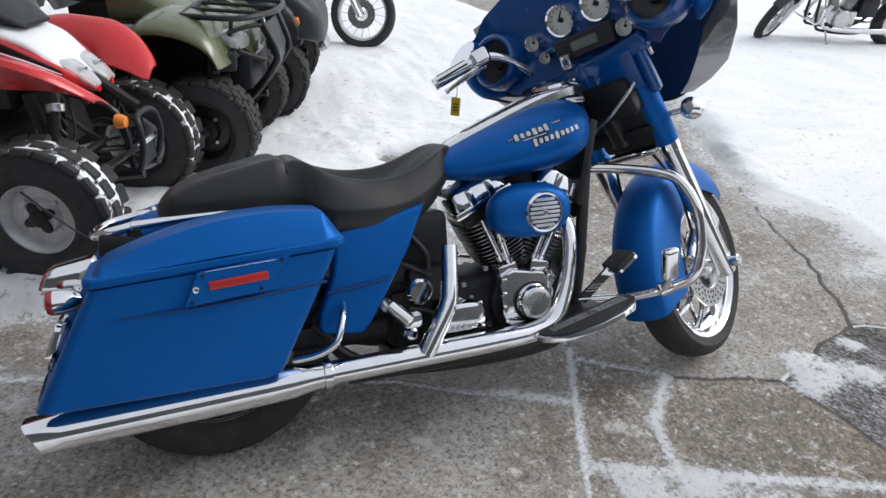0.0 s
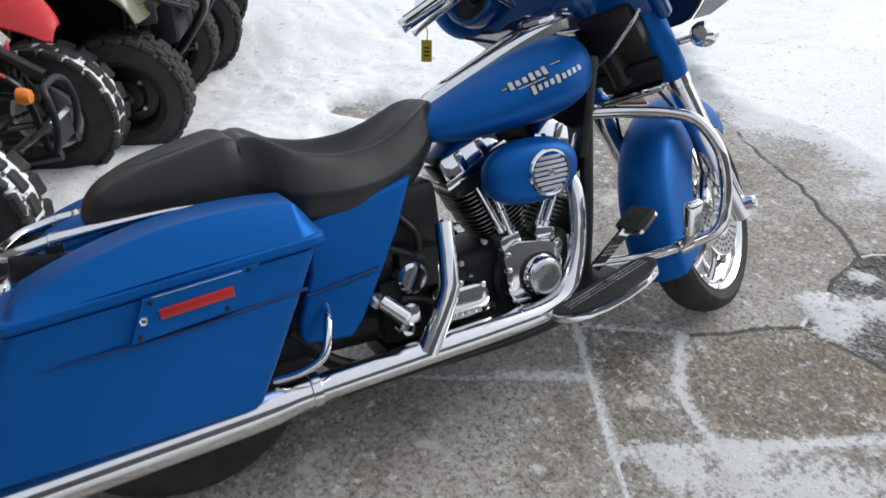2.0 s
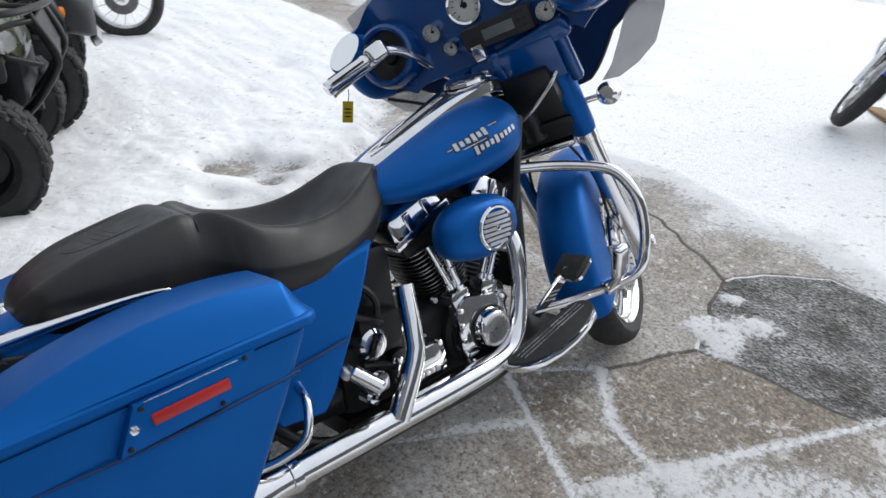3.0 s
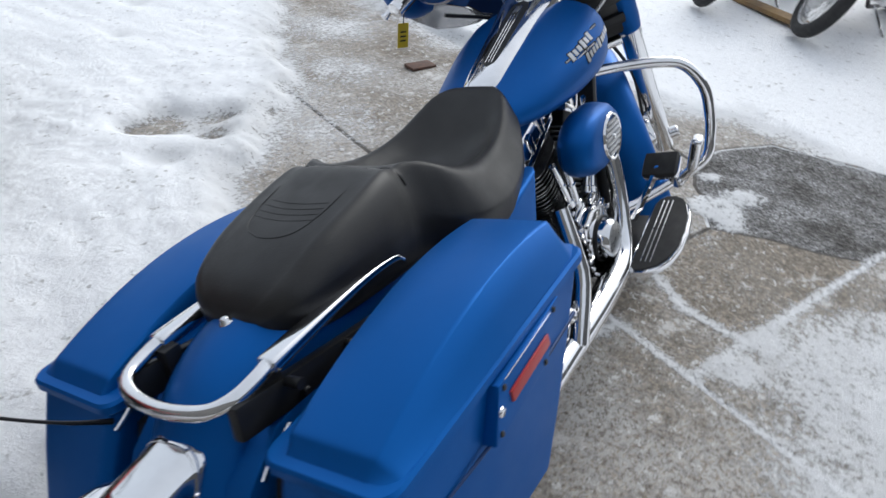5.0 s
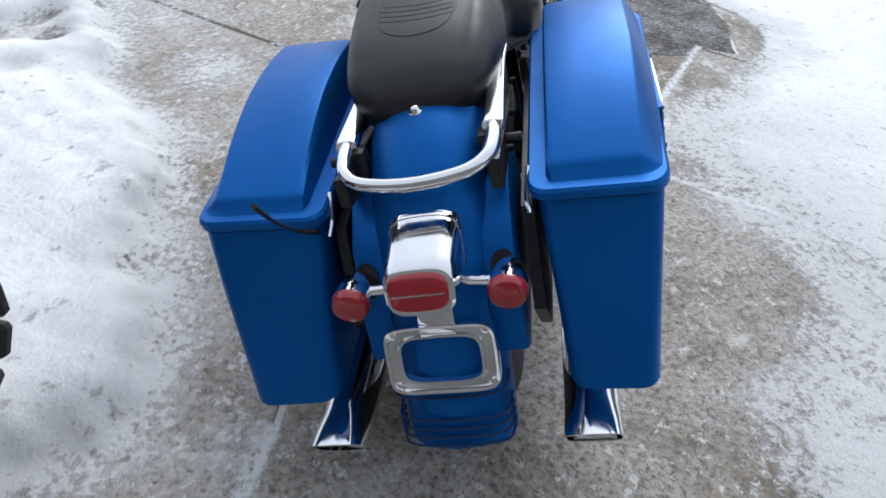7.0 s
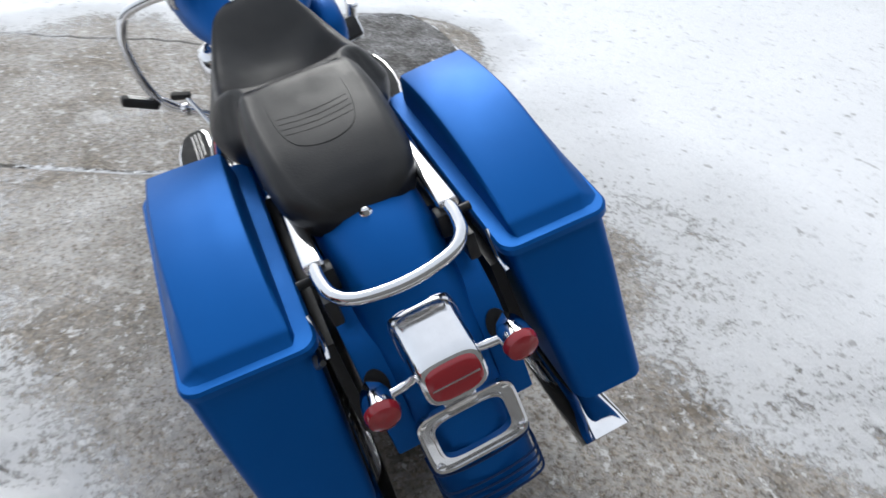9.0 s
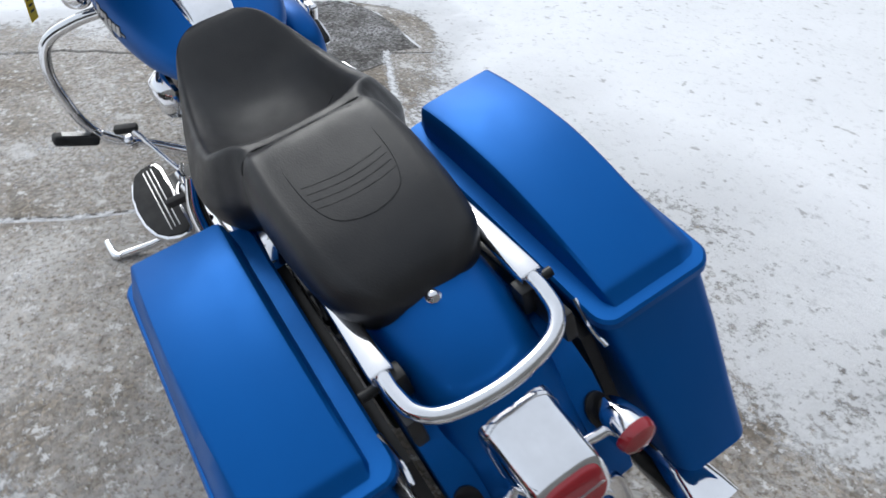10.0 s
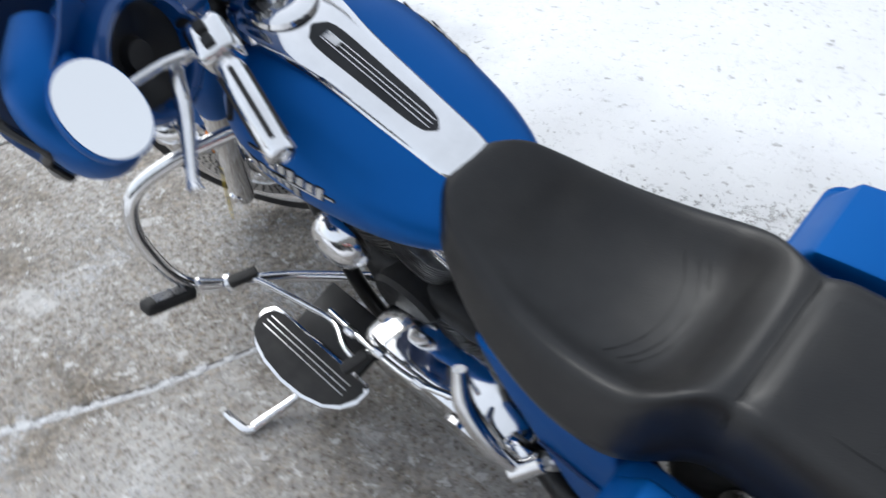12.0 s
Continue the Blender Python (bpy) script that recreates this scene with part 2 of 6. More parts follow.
def thing(name, label, category, m=None, group=""):
    ob = new(name)
    ob.empty_display_size = 0.1
    if m is not None:
        ob.matrix_basis = m
    return tagged(ob, label, category, group)


def flow(pts, n):
    """n + 1 points along a smooth curve through the given ones (of any dimension)."""
    p = [np.array(q, float) for q in pts]
    p = [2 * p[0] - p[1], *p, 2 * p[-1] - p[-2]]
    out = []
    for i in range(n + 1):
        u = i / n * (len(p) - 3)
        k = min(int(u), len(p) - 4)
        u -= k
        a, b, c, d = p[k:k + 4]
        out.append(0.5 * (2 * b + (c - a) * u + (2 * a - 5 * b + 4 * c - d) * u * u + (3 * b - a - 3 * c + d) * u ** 3))
    return out


def loft(rings, cap=True, wrap=True, close=False):
    bm = bmesh.new()
    vs = [[bm.verts.new(tuple(map(float, p))) for p in r] for r in rings]
    k = len(vs[0])
    pairs = list(zip(vs, vs[1:])) + ([(vs[-1], vs[0])] if close else [])
    for a, b in pairs:
        for i in range(k if wrap else k - 1):
            j = (i + 1) % k
            bm.faces.new((a[i], a[j], b[j], b[i]))
    if cap and wrap and not close:
        bm.faces.new(vs[0][::-1])
        bm.faces.new(vs[-1])
    return bm


def tube(pts, r, segs=10, n=0, cap=True):
    """A round bar along the points, smooth when n is given; r may be a list."""
    rs = r if isinstance(r, (list, tuple)) else [r] * len(pts)
    if n:
        both = flow([(*p, q) for p, q in zip(pts, rs)], n)
        pts, rs = [b[:3] for b in both], [b[3] for b in both]
    pts = [V(tuple(map(float, p))) for p in pts]
    rings, side = [], None
    for i, p in enumerate(pts):
        d = (pts[min(i + 1, len(pts) - 1)] - pts[max(i - 1, 0)]).normalized()
        if side is None:
            side = d.orthogonal().normalized()
        side = (side - d * side.dot(d)).normalized()
        up = d.cross(side)
        rings.append([p + float(rs[i]) * (math.cos(a) * side + math.sin(a) * up) for a in (2 * math.pi * k / segs for k in range(segs))])
    return loft(rings, cap)


def lathe(profile, segs=48, axis="y", at=(0, 0, 0), close=False):
    """Turns (radius, height) pairs round an axis."""
    rings = []
    for k in range(segs):
        a = 2 * math.pi * k / segs
        c, s = math.cos(a), math.sin(a)
        rings.append([{"y": (r * c, h, r * s), "x": (h, r * c, r * s), "z": (r * c, r * s, h)}[axis] for r, h in profile])
    bm = bmesh.new()
    vs = [[bm.verts.new(p) for p in r] for r in rings]
    m = len(profile)
    for k in range(segs):
        a, b = vs[k], vs[(k + 1) % segs]
        for i in range(m if close else m - 1):
            j = (i + 1) % m
            bm.faces.new((a[i], a[j], b[j], b[i]))
    bmesh.ops.remove_doubles(bm, verts=bm.verts, dist=1e-5)
    return xf(bm, Matrix.Translation(at))


def xf(bm, m):
    bm.transform(m)
    return bm


def box(sx, sy, sz, at=(0, 0, 0), bev=0.0, rot=(0, 0, 0), segs=2):
    bm = bmesh.new()
    bmesh.ops.create_cube(bm, size=1.0, matrix=Matrix.Diagonal((sx, sy, sz, 1)))
    if bev:
        bmesh.ops.bevel(bm, geom=bm.edges, offset=bev, segments=segs, profile=0.6, affect="EDGES")
    return xf(bm, pose(*at, *rot))


def plate(outline, y0, y1, bev=0.0, plane="xz", segs=2):
    """A slab of the outline (points in a plane) between two levels on the third axis."""
    def put(p, h):
        return {"xz": (p[0], h, p[1]), "xy": (p[0], p[1], h), "yz": (h, p[0], p[1])}[plane]
    bm = bmesh.new()
    a = [bm.verts.new(put(p, y0)) for p in outline]
    b = [bm.verts.new(put(p, y1)) for p in outline]
    bm.faces.new(a)
    top = bm.faces.new(b[::-1])
    for i in range(len(a)):
        j = (i + 1) % len(a)
        bm.faces.new((a[i], b[i], b[j], a[j]))
    if bev:
        bmesh.ops.recalc_face_normals(bm, faces=bm.faces)
        bmesh.ops.bevel(bm, geom=[e for e in bm.edges if e in top.edges or e.calc_face_angle(0) < 0.1 and False], offset=bev, segments=segs, profile=0.6, affect="EDGES")
    return bm


def oval(w, h, n=24, at=(0, 0), power=2.0):
    """A superellipse outline of half sizes w and h."""
    out = []
    for k in range(n):
        a = 2 * math.pi * k / n
        c, s = math.cos(a), math.sin(a)
        out.append((at[0] + w * math.copysign(abs(c) ** (2 / power), c), at[1] + h * math.copysign(abs(s) ** (2 / power), s)))
    return out


def join(*bms):
    out = bmesh.new()
    for b in bms:
        me = bpy.data.meshes.new("joined")
        b.to_mesh(me)
        b.free()
        out.from_mesh(me)
        bpy.data.meshes.remove(me)
    return out


def flip(bm):
    return xf(bm, Matrix.Diagonal((1, -1, 1, 1)))


def cyl(p, q, r, segs=20, bev=0.0):
    """A round bar from p to q, with softened rims."""
    p, q = V(p), V(q)
    d = (q - p).normalized()
    if not bev:
        return tube([p, q], r, segs)
    return tube([p, p + d * bev, q - d * bev, q], [r - bev, r, r, r - bev], segs)

# ---- ground ----
from mathutils import geometry as mathutils_geometry

CLEAR_GROUND = [(-3, .95), (-.8, .95), (-.45, .83), (-.29, .72), (-.18, .71), (-.06, .74), (.13, .8), (.27, .89), (.53, .94), (.68, .99), (.76, 1.13), (.88, 1.25),
    (1.19, 1.45), (1.54, 1.63), (2.06, 1.92), (2.42, 2.41), (3.35, 3.19), (3.78, 5.0), (3.92, 6.6), (3.95, 9), (5.1, 9), (4.8, 6.6), (4.5, 5.0), (3.5, 2.35), (3.03, 1.33), (3.0, .96),
    (3.14, .8), (3.1, .62), (2.96, .28), (3.08, -.11), (2.79, -.58), (2.7, -.98)]
CLEAR_GROUND += [(2.41, -1.2), (1.99, -1.13), (1.74, -.92), (1.47, -.73), (1.3, -.6), (1.12, -.58), (.95, -.66), (.8, -.77), (.58, -.88), (.37, -.88), (.12, -.77),
    (-.05, -.66), (-.22, -.66), (-.33, -.8), (-.8, -1.2), (-3, -1.6)]


U, W = V((.425, .905)), V((.905, -.425))          # along and across the long joint
CROSS = V((1.0, -.40))


def uw(u, w):
    p = CROSS + U * u + W * w
    return (p.x, p.y)


def outside(px, py, poly):
    """Signed distance to a polygon, positive outside it."""
    best, inside = np.full(px.shape, 1e9), np.zeros(px.shape, bool)
    for (ax, ay), (bx, by) in zip(poly, poly[1:] + poly[:1]):
        dx, dy = bx - ax, by - ay
        u = np.clip(((px - ax) * dx + (py - ay) * dy) / (dx * dx + dy * dy), 0, 1)
        best = np.minimum(best, np.hypot(px - ax - u * dx, py - ay - u * dy))
        if dy:
            inside ^= ((ay > py) != (by > py)) & (px < dx * (py - ay) / dy + ax)
    return np.where(inside, -best, best)


def fbm(px, py, scale, octaves=4, seed=0.0):
    out, amp = np.zeros(px.shape), 1.0
    for _ in range(octaves):
        out += amp * np.array([noise.noise((x * scale + seed, y * scale, seed)) for x, y in zip(px.ravel(), py.ravel())]).reshape(px.shape)
        scale, amp = scale * 2.1, amp * 0.5
    return out


def sheet(name, px, py, pz, material, parent=None):
    ny, nx = px.shape
    verts = np.stack([px, py, pz], -1).reshape(-1, 3)
    i = np.arange(nx * ny).reshape(ny, nx)
    faces = np.stack([i[:-1, :-1], i[:-1, 1:], i[1:, 1:], i[1:, :-1]], -1).reshape(-1, 4)
    me = bpy.data.meshes.new(name)
    me.from_pydata(verts.tolist(), [], faces.tolist())
    me.polygons.foreach_set("use_smooth", [True] * len(faces))
    me.materials.append(material)
    ob = new(name, me)
    ob.parent = parent
    return ob


def along(px, py, line):
    """Distance to an open line."""
    best = np.full(px.shape, 1e9)
    for (ax, ay), (bx, by) in zip(line, line[1:]):
        dx, dy = bx - ax, by - ay
        u = np.clip(((px - ax) * dx + (py - ay) * dy) / (dx * dx + dy * dy), 0, 1)
        best = np.minimum(best, np.hypot(px - ax - u * dx, py - ay - u * dy))
    return best


def flat_ground():
    bm = bmesh.new()
    bmesh.ops.create_circle(bm, cap_ends=True, radius=900, segments=64)
    xf(bm, Matrix.Translation((0, 0, -0.0045)))
    return tagged(part("ground", bm, PACKED), "snow-covered yard reaching to the horizon", "ground", kind="structure")


def graded(lo, hi, near_lo, near_hi, fine, coarse):
    """Steps that are fine between near_lo and near_hi and coarse outside."""
    a = np.arange(lo, near_lo, coarse)
    b = np.arange(near_lo, near_hi, fine)
    c = np.arange(near_hi, hi + coarse, coarse)
    return np.concatenate([a, b, c])


def snow_cover():
    xs, ys = graded(-5, 14, -1.0, 3.4, 0.02, 0.12), graded(-6, 12, -1.6, 2.6, 0.02, 0.12)
    px, py = np.meshgrid(xs, ys)
    d = outside(px, py, CLEAR_GROUND)
    bank = np.clip((py - 0.3 * px - 0.2) * 3, 0, 1)          # the deeper snow behind the bike
    ragged = fbm(px, py, 3.0, 5, 3.1)
    lumps = fbm(px, py, 1.3, 4, 7.7)
    band = 0.22 - 0.1 * bank
    grow = np.clip((d + ragged * (0.14 - 0.08 * bank)) / band, 0, 1)
    rise = grow * grow * (3 - 2 * grow)
    pz = 0.0012 + (0.014 + 0.042 * bank) * rise
    clods = fbm(px, py, 6.0, 3, 21.3)
    pz += rise * bank * (0.012 + 0.011 * clods)
    pz += rise * np.maximum(-0.01, lumps * (0.007 + 0.016 * bank) + ragged * (0.004 + 0.006 * bank))
    cover = np.clip(0.62 + (d + 0.12 * ragged) / 0.3 * 0.38, 0.1, 1.0)
    cover *= np.where(np.hypot(px - 2.35, (py + .6) * 0.9) < .5, 0.72, 1.0)
    trodden = np.clip(1.15 - 1.15 * d, 0, 1) * (1 - bank) * np.clip(-py * 3, 0, 1) * np.clip((2.0 - px) * 1.6, 0, 1)
    cover = np.minimum(cover, 1 - trodden * (0.39 + 0.08 * lumps))
    cover = np.maximum(cover, 0.33 + 0.26 * lumps + 0.14 * ragged)
    for line, wide in (([uw(-2.2, 0), uw(.6, 0)], .022), ([(1.5, -.085), (1.33, -.26), (1.28, -.41), (1.272, -.475)], .035), ([uw(.045, 0), uw(.095, 1.15)], .03), ([uw(.55, 0), (1.23, .1), (1.43, -.02), (1.5, -.085)], .015), ([uw(.55, 0), uw(1.1, -.085), uw(1.5, -.094)], .009), ([uw(.31, 0), uw(.33, -.25)], .034), ([uw(.31, 0), uw(.33, -1.0)], .012), ([uw(.25, -1.45), uw(.2, -1.57), uw(.16, -1.75), uw(.17, -2.0)], .028)):
        cover = np.maximum(cover, 0.7 + 0.1 * ragged - 0.26 * along(px, py, line) / wide)
    for x, y, r, h in ((2.02, -.2, .13, .012), (2.2, -.28, .1, .012), (1.93, -.27, .08, .01), (2.3, -.13, .06, .01), (1.15, -.46, .1, .003), (1.3, -.53, .1, .003)):
        q = np.hypot(px - x, py - y) / r + ragged * 0.6
        cover = np.maximum(cover, np.clip(0.86 - 0.4 * q, 0, 0.66))
        pz += h * np.clip(1 - q, 0, 1)
    for x, y, r, h in ((1.35, 2.1, .16, .05), (1.15, 2.05, .1, .04), (1.02, 1.72, .13, .045), (1.3, 1.75, .12, .045), (.6, 2.9, .12, .04), (1.9, 3.1, .12, .03), (2.4, 3.6, .15, .03)):
        dent = np.exp(-((px - x) ** 2 + (py - y) ** 2) / (r * r * 0.5))
        pz = np.maximum(pz - h * dent, 0.0015)
        cover -= 0.3 * dent
    for x, y, r in ((1.2, 1.99, .13), (1.33, 1.94, .13), (1.47, 1.88, .1)):          # scraped nearly bare
        bare = np.exp(-((px - x) ** 2 + (py - y) ** 2) / (r * r) + 0.5 * ragged)
        cover -= 0.33 * bare
        pz = np.maximum(pz - 0.06 * bare, 0.0015)
    for x, y, r in ((1.75, 1.5, .5), (2.3, 1.9, .5), (2.9, 2.4, .5), (1.95, 1.85, .35), (2.65, 2.8, .6), (1.25, 1.15, .3)):          # frost on the walkway
        rime = np.clip(1 - ((px - x) ** 2 + (py - y) ** 2) / (r * r), 0, 1) ** 0.5
        cover = np.maximum(cover, (0.58 + 0.12 * lumps) * rime)
    ob = sheet("snow", px, py, pz, SNOW)
    ob.data.attributes.new("cover", "FLOAT", "POINT").data.foreach_set("value", np.clip(cover, 0, 1).ravel())
    return tagged(ob, "trampled white snow thinning to flakes over the concrete yard", "snow", kind="stuff")


def slab(outline, pavement, material=CONCRETE, top=None, gap=0.004):
    top = random.uniform(-.002, .0) if top is None else top
    n = len(outline)
    bm = bmesh.new()
    area = sum(outline[i][0] * outline[(i + 1) % n][1] - outline[(i + 1) % n][0] * outline[i][1] for i in range(n))
    sign = 1 if area > 0 else -1
    ins = []
    for i in range(n):
        a, b, e = V(outline[i - 1]), V(outline[i]), V(outline[(i + 1) % n])
        n1, n2 = (b - a).orthogonal().normalized() * sign, (e - b).orthogonal().normalized() * sign
        m = n1 + n2
        m = m / max(m.length_squared / 2, 0.6)
        ins.append((b + m * gap, b + m * (gap + 0.008)))
    low = [bm.verts.new((*p, -0.04)) for p, q in ins]
    rim = [bm.verts.new((*p, top - 0.006)) for p, q in ins]
    up = [bm.verts.new((*q, top)) for p, q in ins]
    for a, b in ((low, rim), (rim, up)):
        for i in range(n):
            bm.faces.new((a[i], a[(i + 1) % n], b[(i + 1) % n], b[i]))
    from_above = mathutils_geometry.tessellate_polygon([[V((v.co.x, v.co.y, 0)) for v in up]])
    for a, b, e in from_above:
        bm.faces.new((up[a], up[b], up[e]))
    return part("slab", bm, material, pavement, sharp=15)


def jag(pts, amount=0.012, step=0.07):
    """Roughens a cracked line."""
    out = [pts[0]]
    for a, end in zip(pts, pts[1:]):
        a, b = V(a), V(end)
        k = max(1, int((b - a).length / step))
        side = (b - a).orthogonal().normalized()
        for i in range(1, k + 1):
            p = a.lerp(b, i / k) + side * random.uniform(-amount, amount)
            out.append((p.x, p.y) if i < k else end)
    return out


def paving():
    pavement = tagged(new("pavement"), "cracked concrete slabs with snow-filled joints", "pavement", kind="structure")
    crack_a = jag([uw(.545, 0), (1.23, .10), (1.43, -.02), (1.5, -.085)])
    crack_b = jag([(1.5, -.085), (1.33, -.26), (1.28, -.41), (1.272, -.475)])
    crack_c = jag([(1.5, -.085), (1.88, -.22), (1.91, -.34), (1.94, -.57), (1.985, -.755)])
    crack_r = jag([(2.13, -.13), (2.42, -.03), (2.54, .14), (2.71, .46), (2.77, .69), (3.05, 1.33), uw(3.4, 1.13)], 0.02)
    edge_d = jag([(1.88, -.22), (2.0, -.17), (2.13, -.13)], 0.015)
    edge_e = jag([(2.42, -.03), (2.62, -.1), (2.85, -.3), (2.85, -.9), (2.55, -1.0), (2.07, -.98)], 0.02)
    fork_c, fork_r = crack_c.index((1.88, -.22)), crack_r.index((2.42, -.03))
    slab([uw(.045, 0), (1.272, -.475), *crack_b[::-1][1:], *crack_a[::-1][1:]], pavement, DAMP_CONCRETE)
    slab([*crack_b, (1.985, -.755), *crack_c[::-1][1:-1]], pavement, TAN_CONCRETE)
    slab([*crack_a, *crack_c[1:fork_c + 1], *edge_d[1:], *crack_r[1:], uw(3.4, -.14), uw(1.1, -.085)], pavement)
    slab([*crack_c[fork_c:], (2.07, -.98), *edge_e[::-1][1:], *crack_r[fork_r - 1:0:-1], *edge_d[::-1][:-1]], pavement, ASPHALT, -0.0025, 0.0005)
    slab([*crack_r[fork_r:], uw(3.4, 2.6), uw(.2, 2.6), *edge_e[::-1][edge_e[::-1].index((2.85, -.9)):-1]], pavement)
    slab([uw(.045, 0), uw(-2.2, 0), uw(-2.2, 1.15), uw(.095, 1.15)], pavement, DAMP_CONCRETE)
    slab([uw(.095, 1.15), uw(-2.2, 1.15), uw(-2.2, 2.6), uw(.2, 2.6), (2.85, -.9), (2.55, -1.0), (2.07, -.98)], pavement, DAMP_CONCRETE)
    for crack, half in ((crack_r, .012), (crack_c, .009), ([uw(1.45, -.093), uw(2.0, -.106), uw(3.4, -.14)], .011)):
        bm = bmesh.new()
        sides = []
        for i, q in enumerate(crack):
            a, b = V(crack[max(i - 1, 0)]), V(crack[min(i + 1, len(crack) - 1)])
            n = (b - a).orthogonal().normalized() * half
            sides.append((bm.verts.new((q[0] - n.x, q[1] - n.y, -.0032)), bm.verts.new((q[0] + n.x, q[1] + n.y, -.0032))))
        for (a, b), (c, d) in zip(sides, sides[1:]):
            bm.faces.new((a, b, d, c))
        part("crack_filling", bm, GRIT, pavement, "dark grit filling a crack")
    cross = jag([uw(.315, 0), uw(.33, -.5), uw(.3, -1.3), uw(.2, -1.57), uw(.16, -1.75), uw(.2, -2.6)], 0.01, 0.08)
    slab([*cross, uw(3.4, -2.6), uw(3.4, -.14), uw(1.1, -.085), uw(.545, 0)], pavement, FROSTED_CONCRETE)
    slab([*cross[::-1], uw(-2.2, 0), uw(-2.2, -2.6)][::-1], pavement)
    slab([uw(3.4, -2.6), uw(9.5, -2.6), uw(9.5, -.3), uw(3.4, -.14)], pavement)
    slab([uw(3.4, -.14), uw(9.5, -.3), uw(9.5, 2.6), uw(3.4, 2.6)], pavement)


flat_ground()
snow_cover()
paving()


def unseen_back_wall():
    """A plain wall behind the camera, unseen; added to cut the sky light."""
    bm = box(.3, 20, 3.5, (-2.9, 3.6, 1.75), .01)
    return tagged(part("unseen_wall_back", bm, UNSEEN_WALL), "plain dark wall added out of view to cut sky light", "wall", kind="structure")



def unseen_side_wall():
    """Plain unseen wall across the yard, behind the first steps, added to darken reflections."""
    bm = box(14, .3, 3.4, (4.0, -6.6, 1.7), .01)
    return tagged(part("unseen_wall_side", bm, UNSEEN_WALL), "plain dark wall added out of view to darken reflections", "wall", kind="structure")


unseen_back_wall()
unseen_side_wall()

# ---- the blue touring motorcycle ----
bike = thing("motorcycle", "satin blue touring motorcycle with black seat, leaning on its side stand", "motorcycle", pose(0, 0, 0, -18.2, 0, 0))
AXLE = V((1.65, 0, 0.325))
STEER = Matrix.Translation(AXLE) @ Matrix.Rotation(radians(28), 4, V((-math.sin(radians(29)), 0, math.cos(radians(29))))) @ Matrix.Translation(-AXLE)


def front(name, bm, material, parent=None, label="", sharp=38):
    """A part that turns with the handlebar."""
    return part(name, xf(bm, STEER), material, parent or bike, label, sharp)


def road_tyre(r, rim, w):
    prof = [(rim - .006, -w * .62), (rim + .012, -w * .86), (rim + .035, -w), (r - .035, -w * .98), (r - .014, -w * .8), (r - .004, -w * .45), (r, 0)]
    prof += [(a, -b) for a, b in prof[-2::-1]]
    bm = lathe(prof, 72)
    grooves = []
    for k in range(36):
        a = 2 * math.pi * k / 36
        for s in (-1, 1):
            g = box(.006, w * .5, .003, (0, s * w * .42, r - .0115), 0, (s * 12, 0, s * 35))
            grooves.append(xf(g, Matrix.Rotation(a, 4, "Y")))
    return bm, join(*grooves)


def rear_wheel():
    at = Matrix.Translation((.08, 0, .315))
    tyre, grooves = road_tyre(.315, .205, .066)
    t = part("rear_tyre", xf(tyre, at), RUBBER, bike, "black rear road tyre")
    tagged(part("tread_groove", xf(grooves, at), BLACK, t), "fine tread grooves", kind="stuff")
    r = part("rear_rim", xf(lathe([(.2, -.05), (.208, -.055), (.208, -.045), (.185, -.03), (.18, 0), (.185, .03), (.208, .045), (.208, .055), (.2, .05), (.17, .0)], 64, close=True), at), CHROME, bike, "polished rear rim")
    for k in range(9):
        sp = xf(box(.15, .03, .028, (.105, 0, 0), .008), at @ Matrix.Rotation(2 * math.pi * k / 9, 4, "Y"))
        part("spoke", sp, CHROME, r)
    part("hub", xf(lathe([(0, -.09), (.035, -.09), (.045, -.05), (.045, .05), (.035, .09), (0, .09)], 32), at), BLACK, r)
    part("brake_disc", xf(lathe([(.07, -.085), (.15, -.085), (.15, -.08), (.07, -.08)], 48, close=True), at), BRUSHED, r)


rear_wheel()


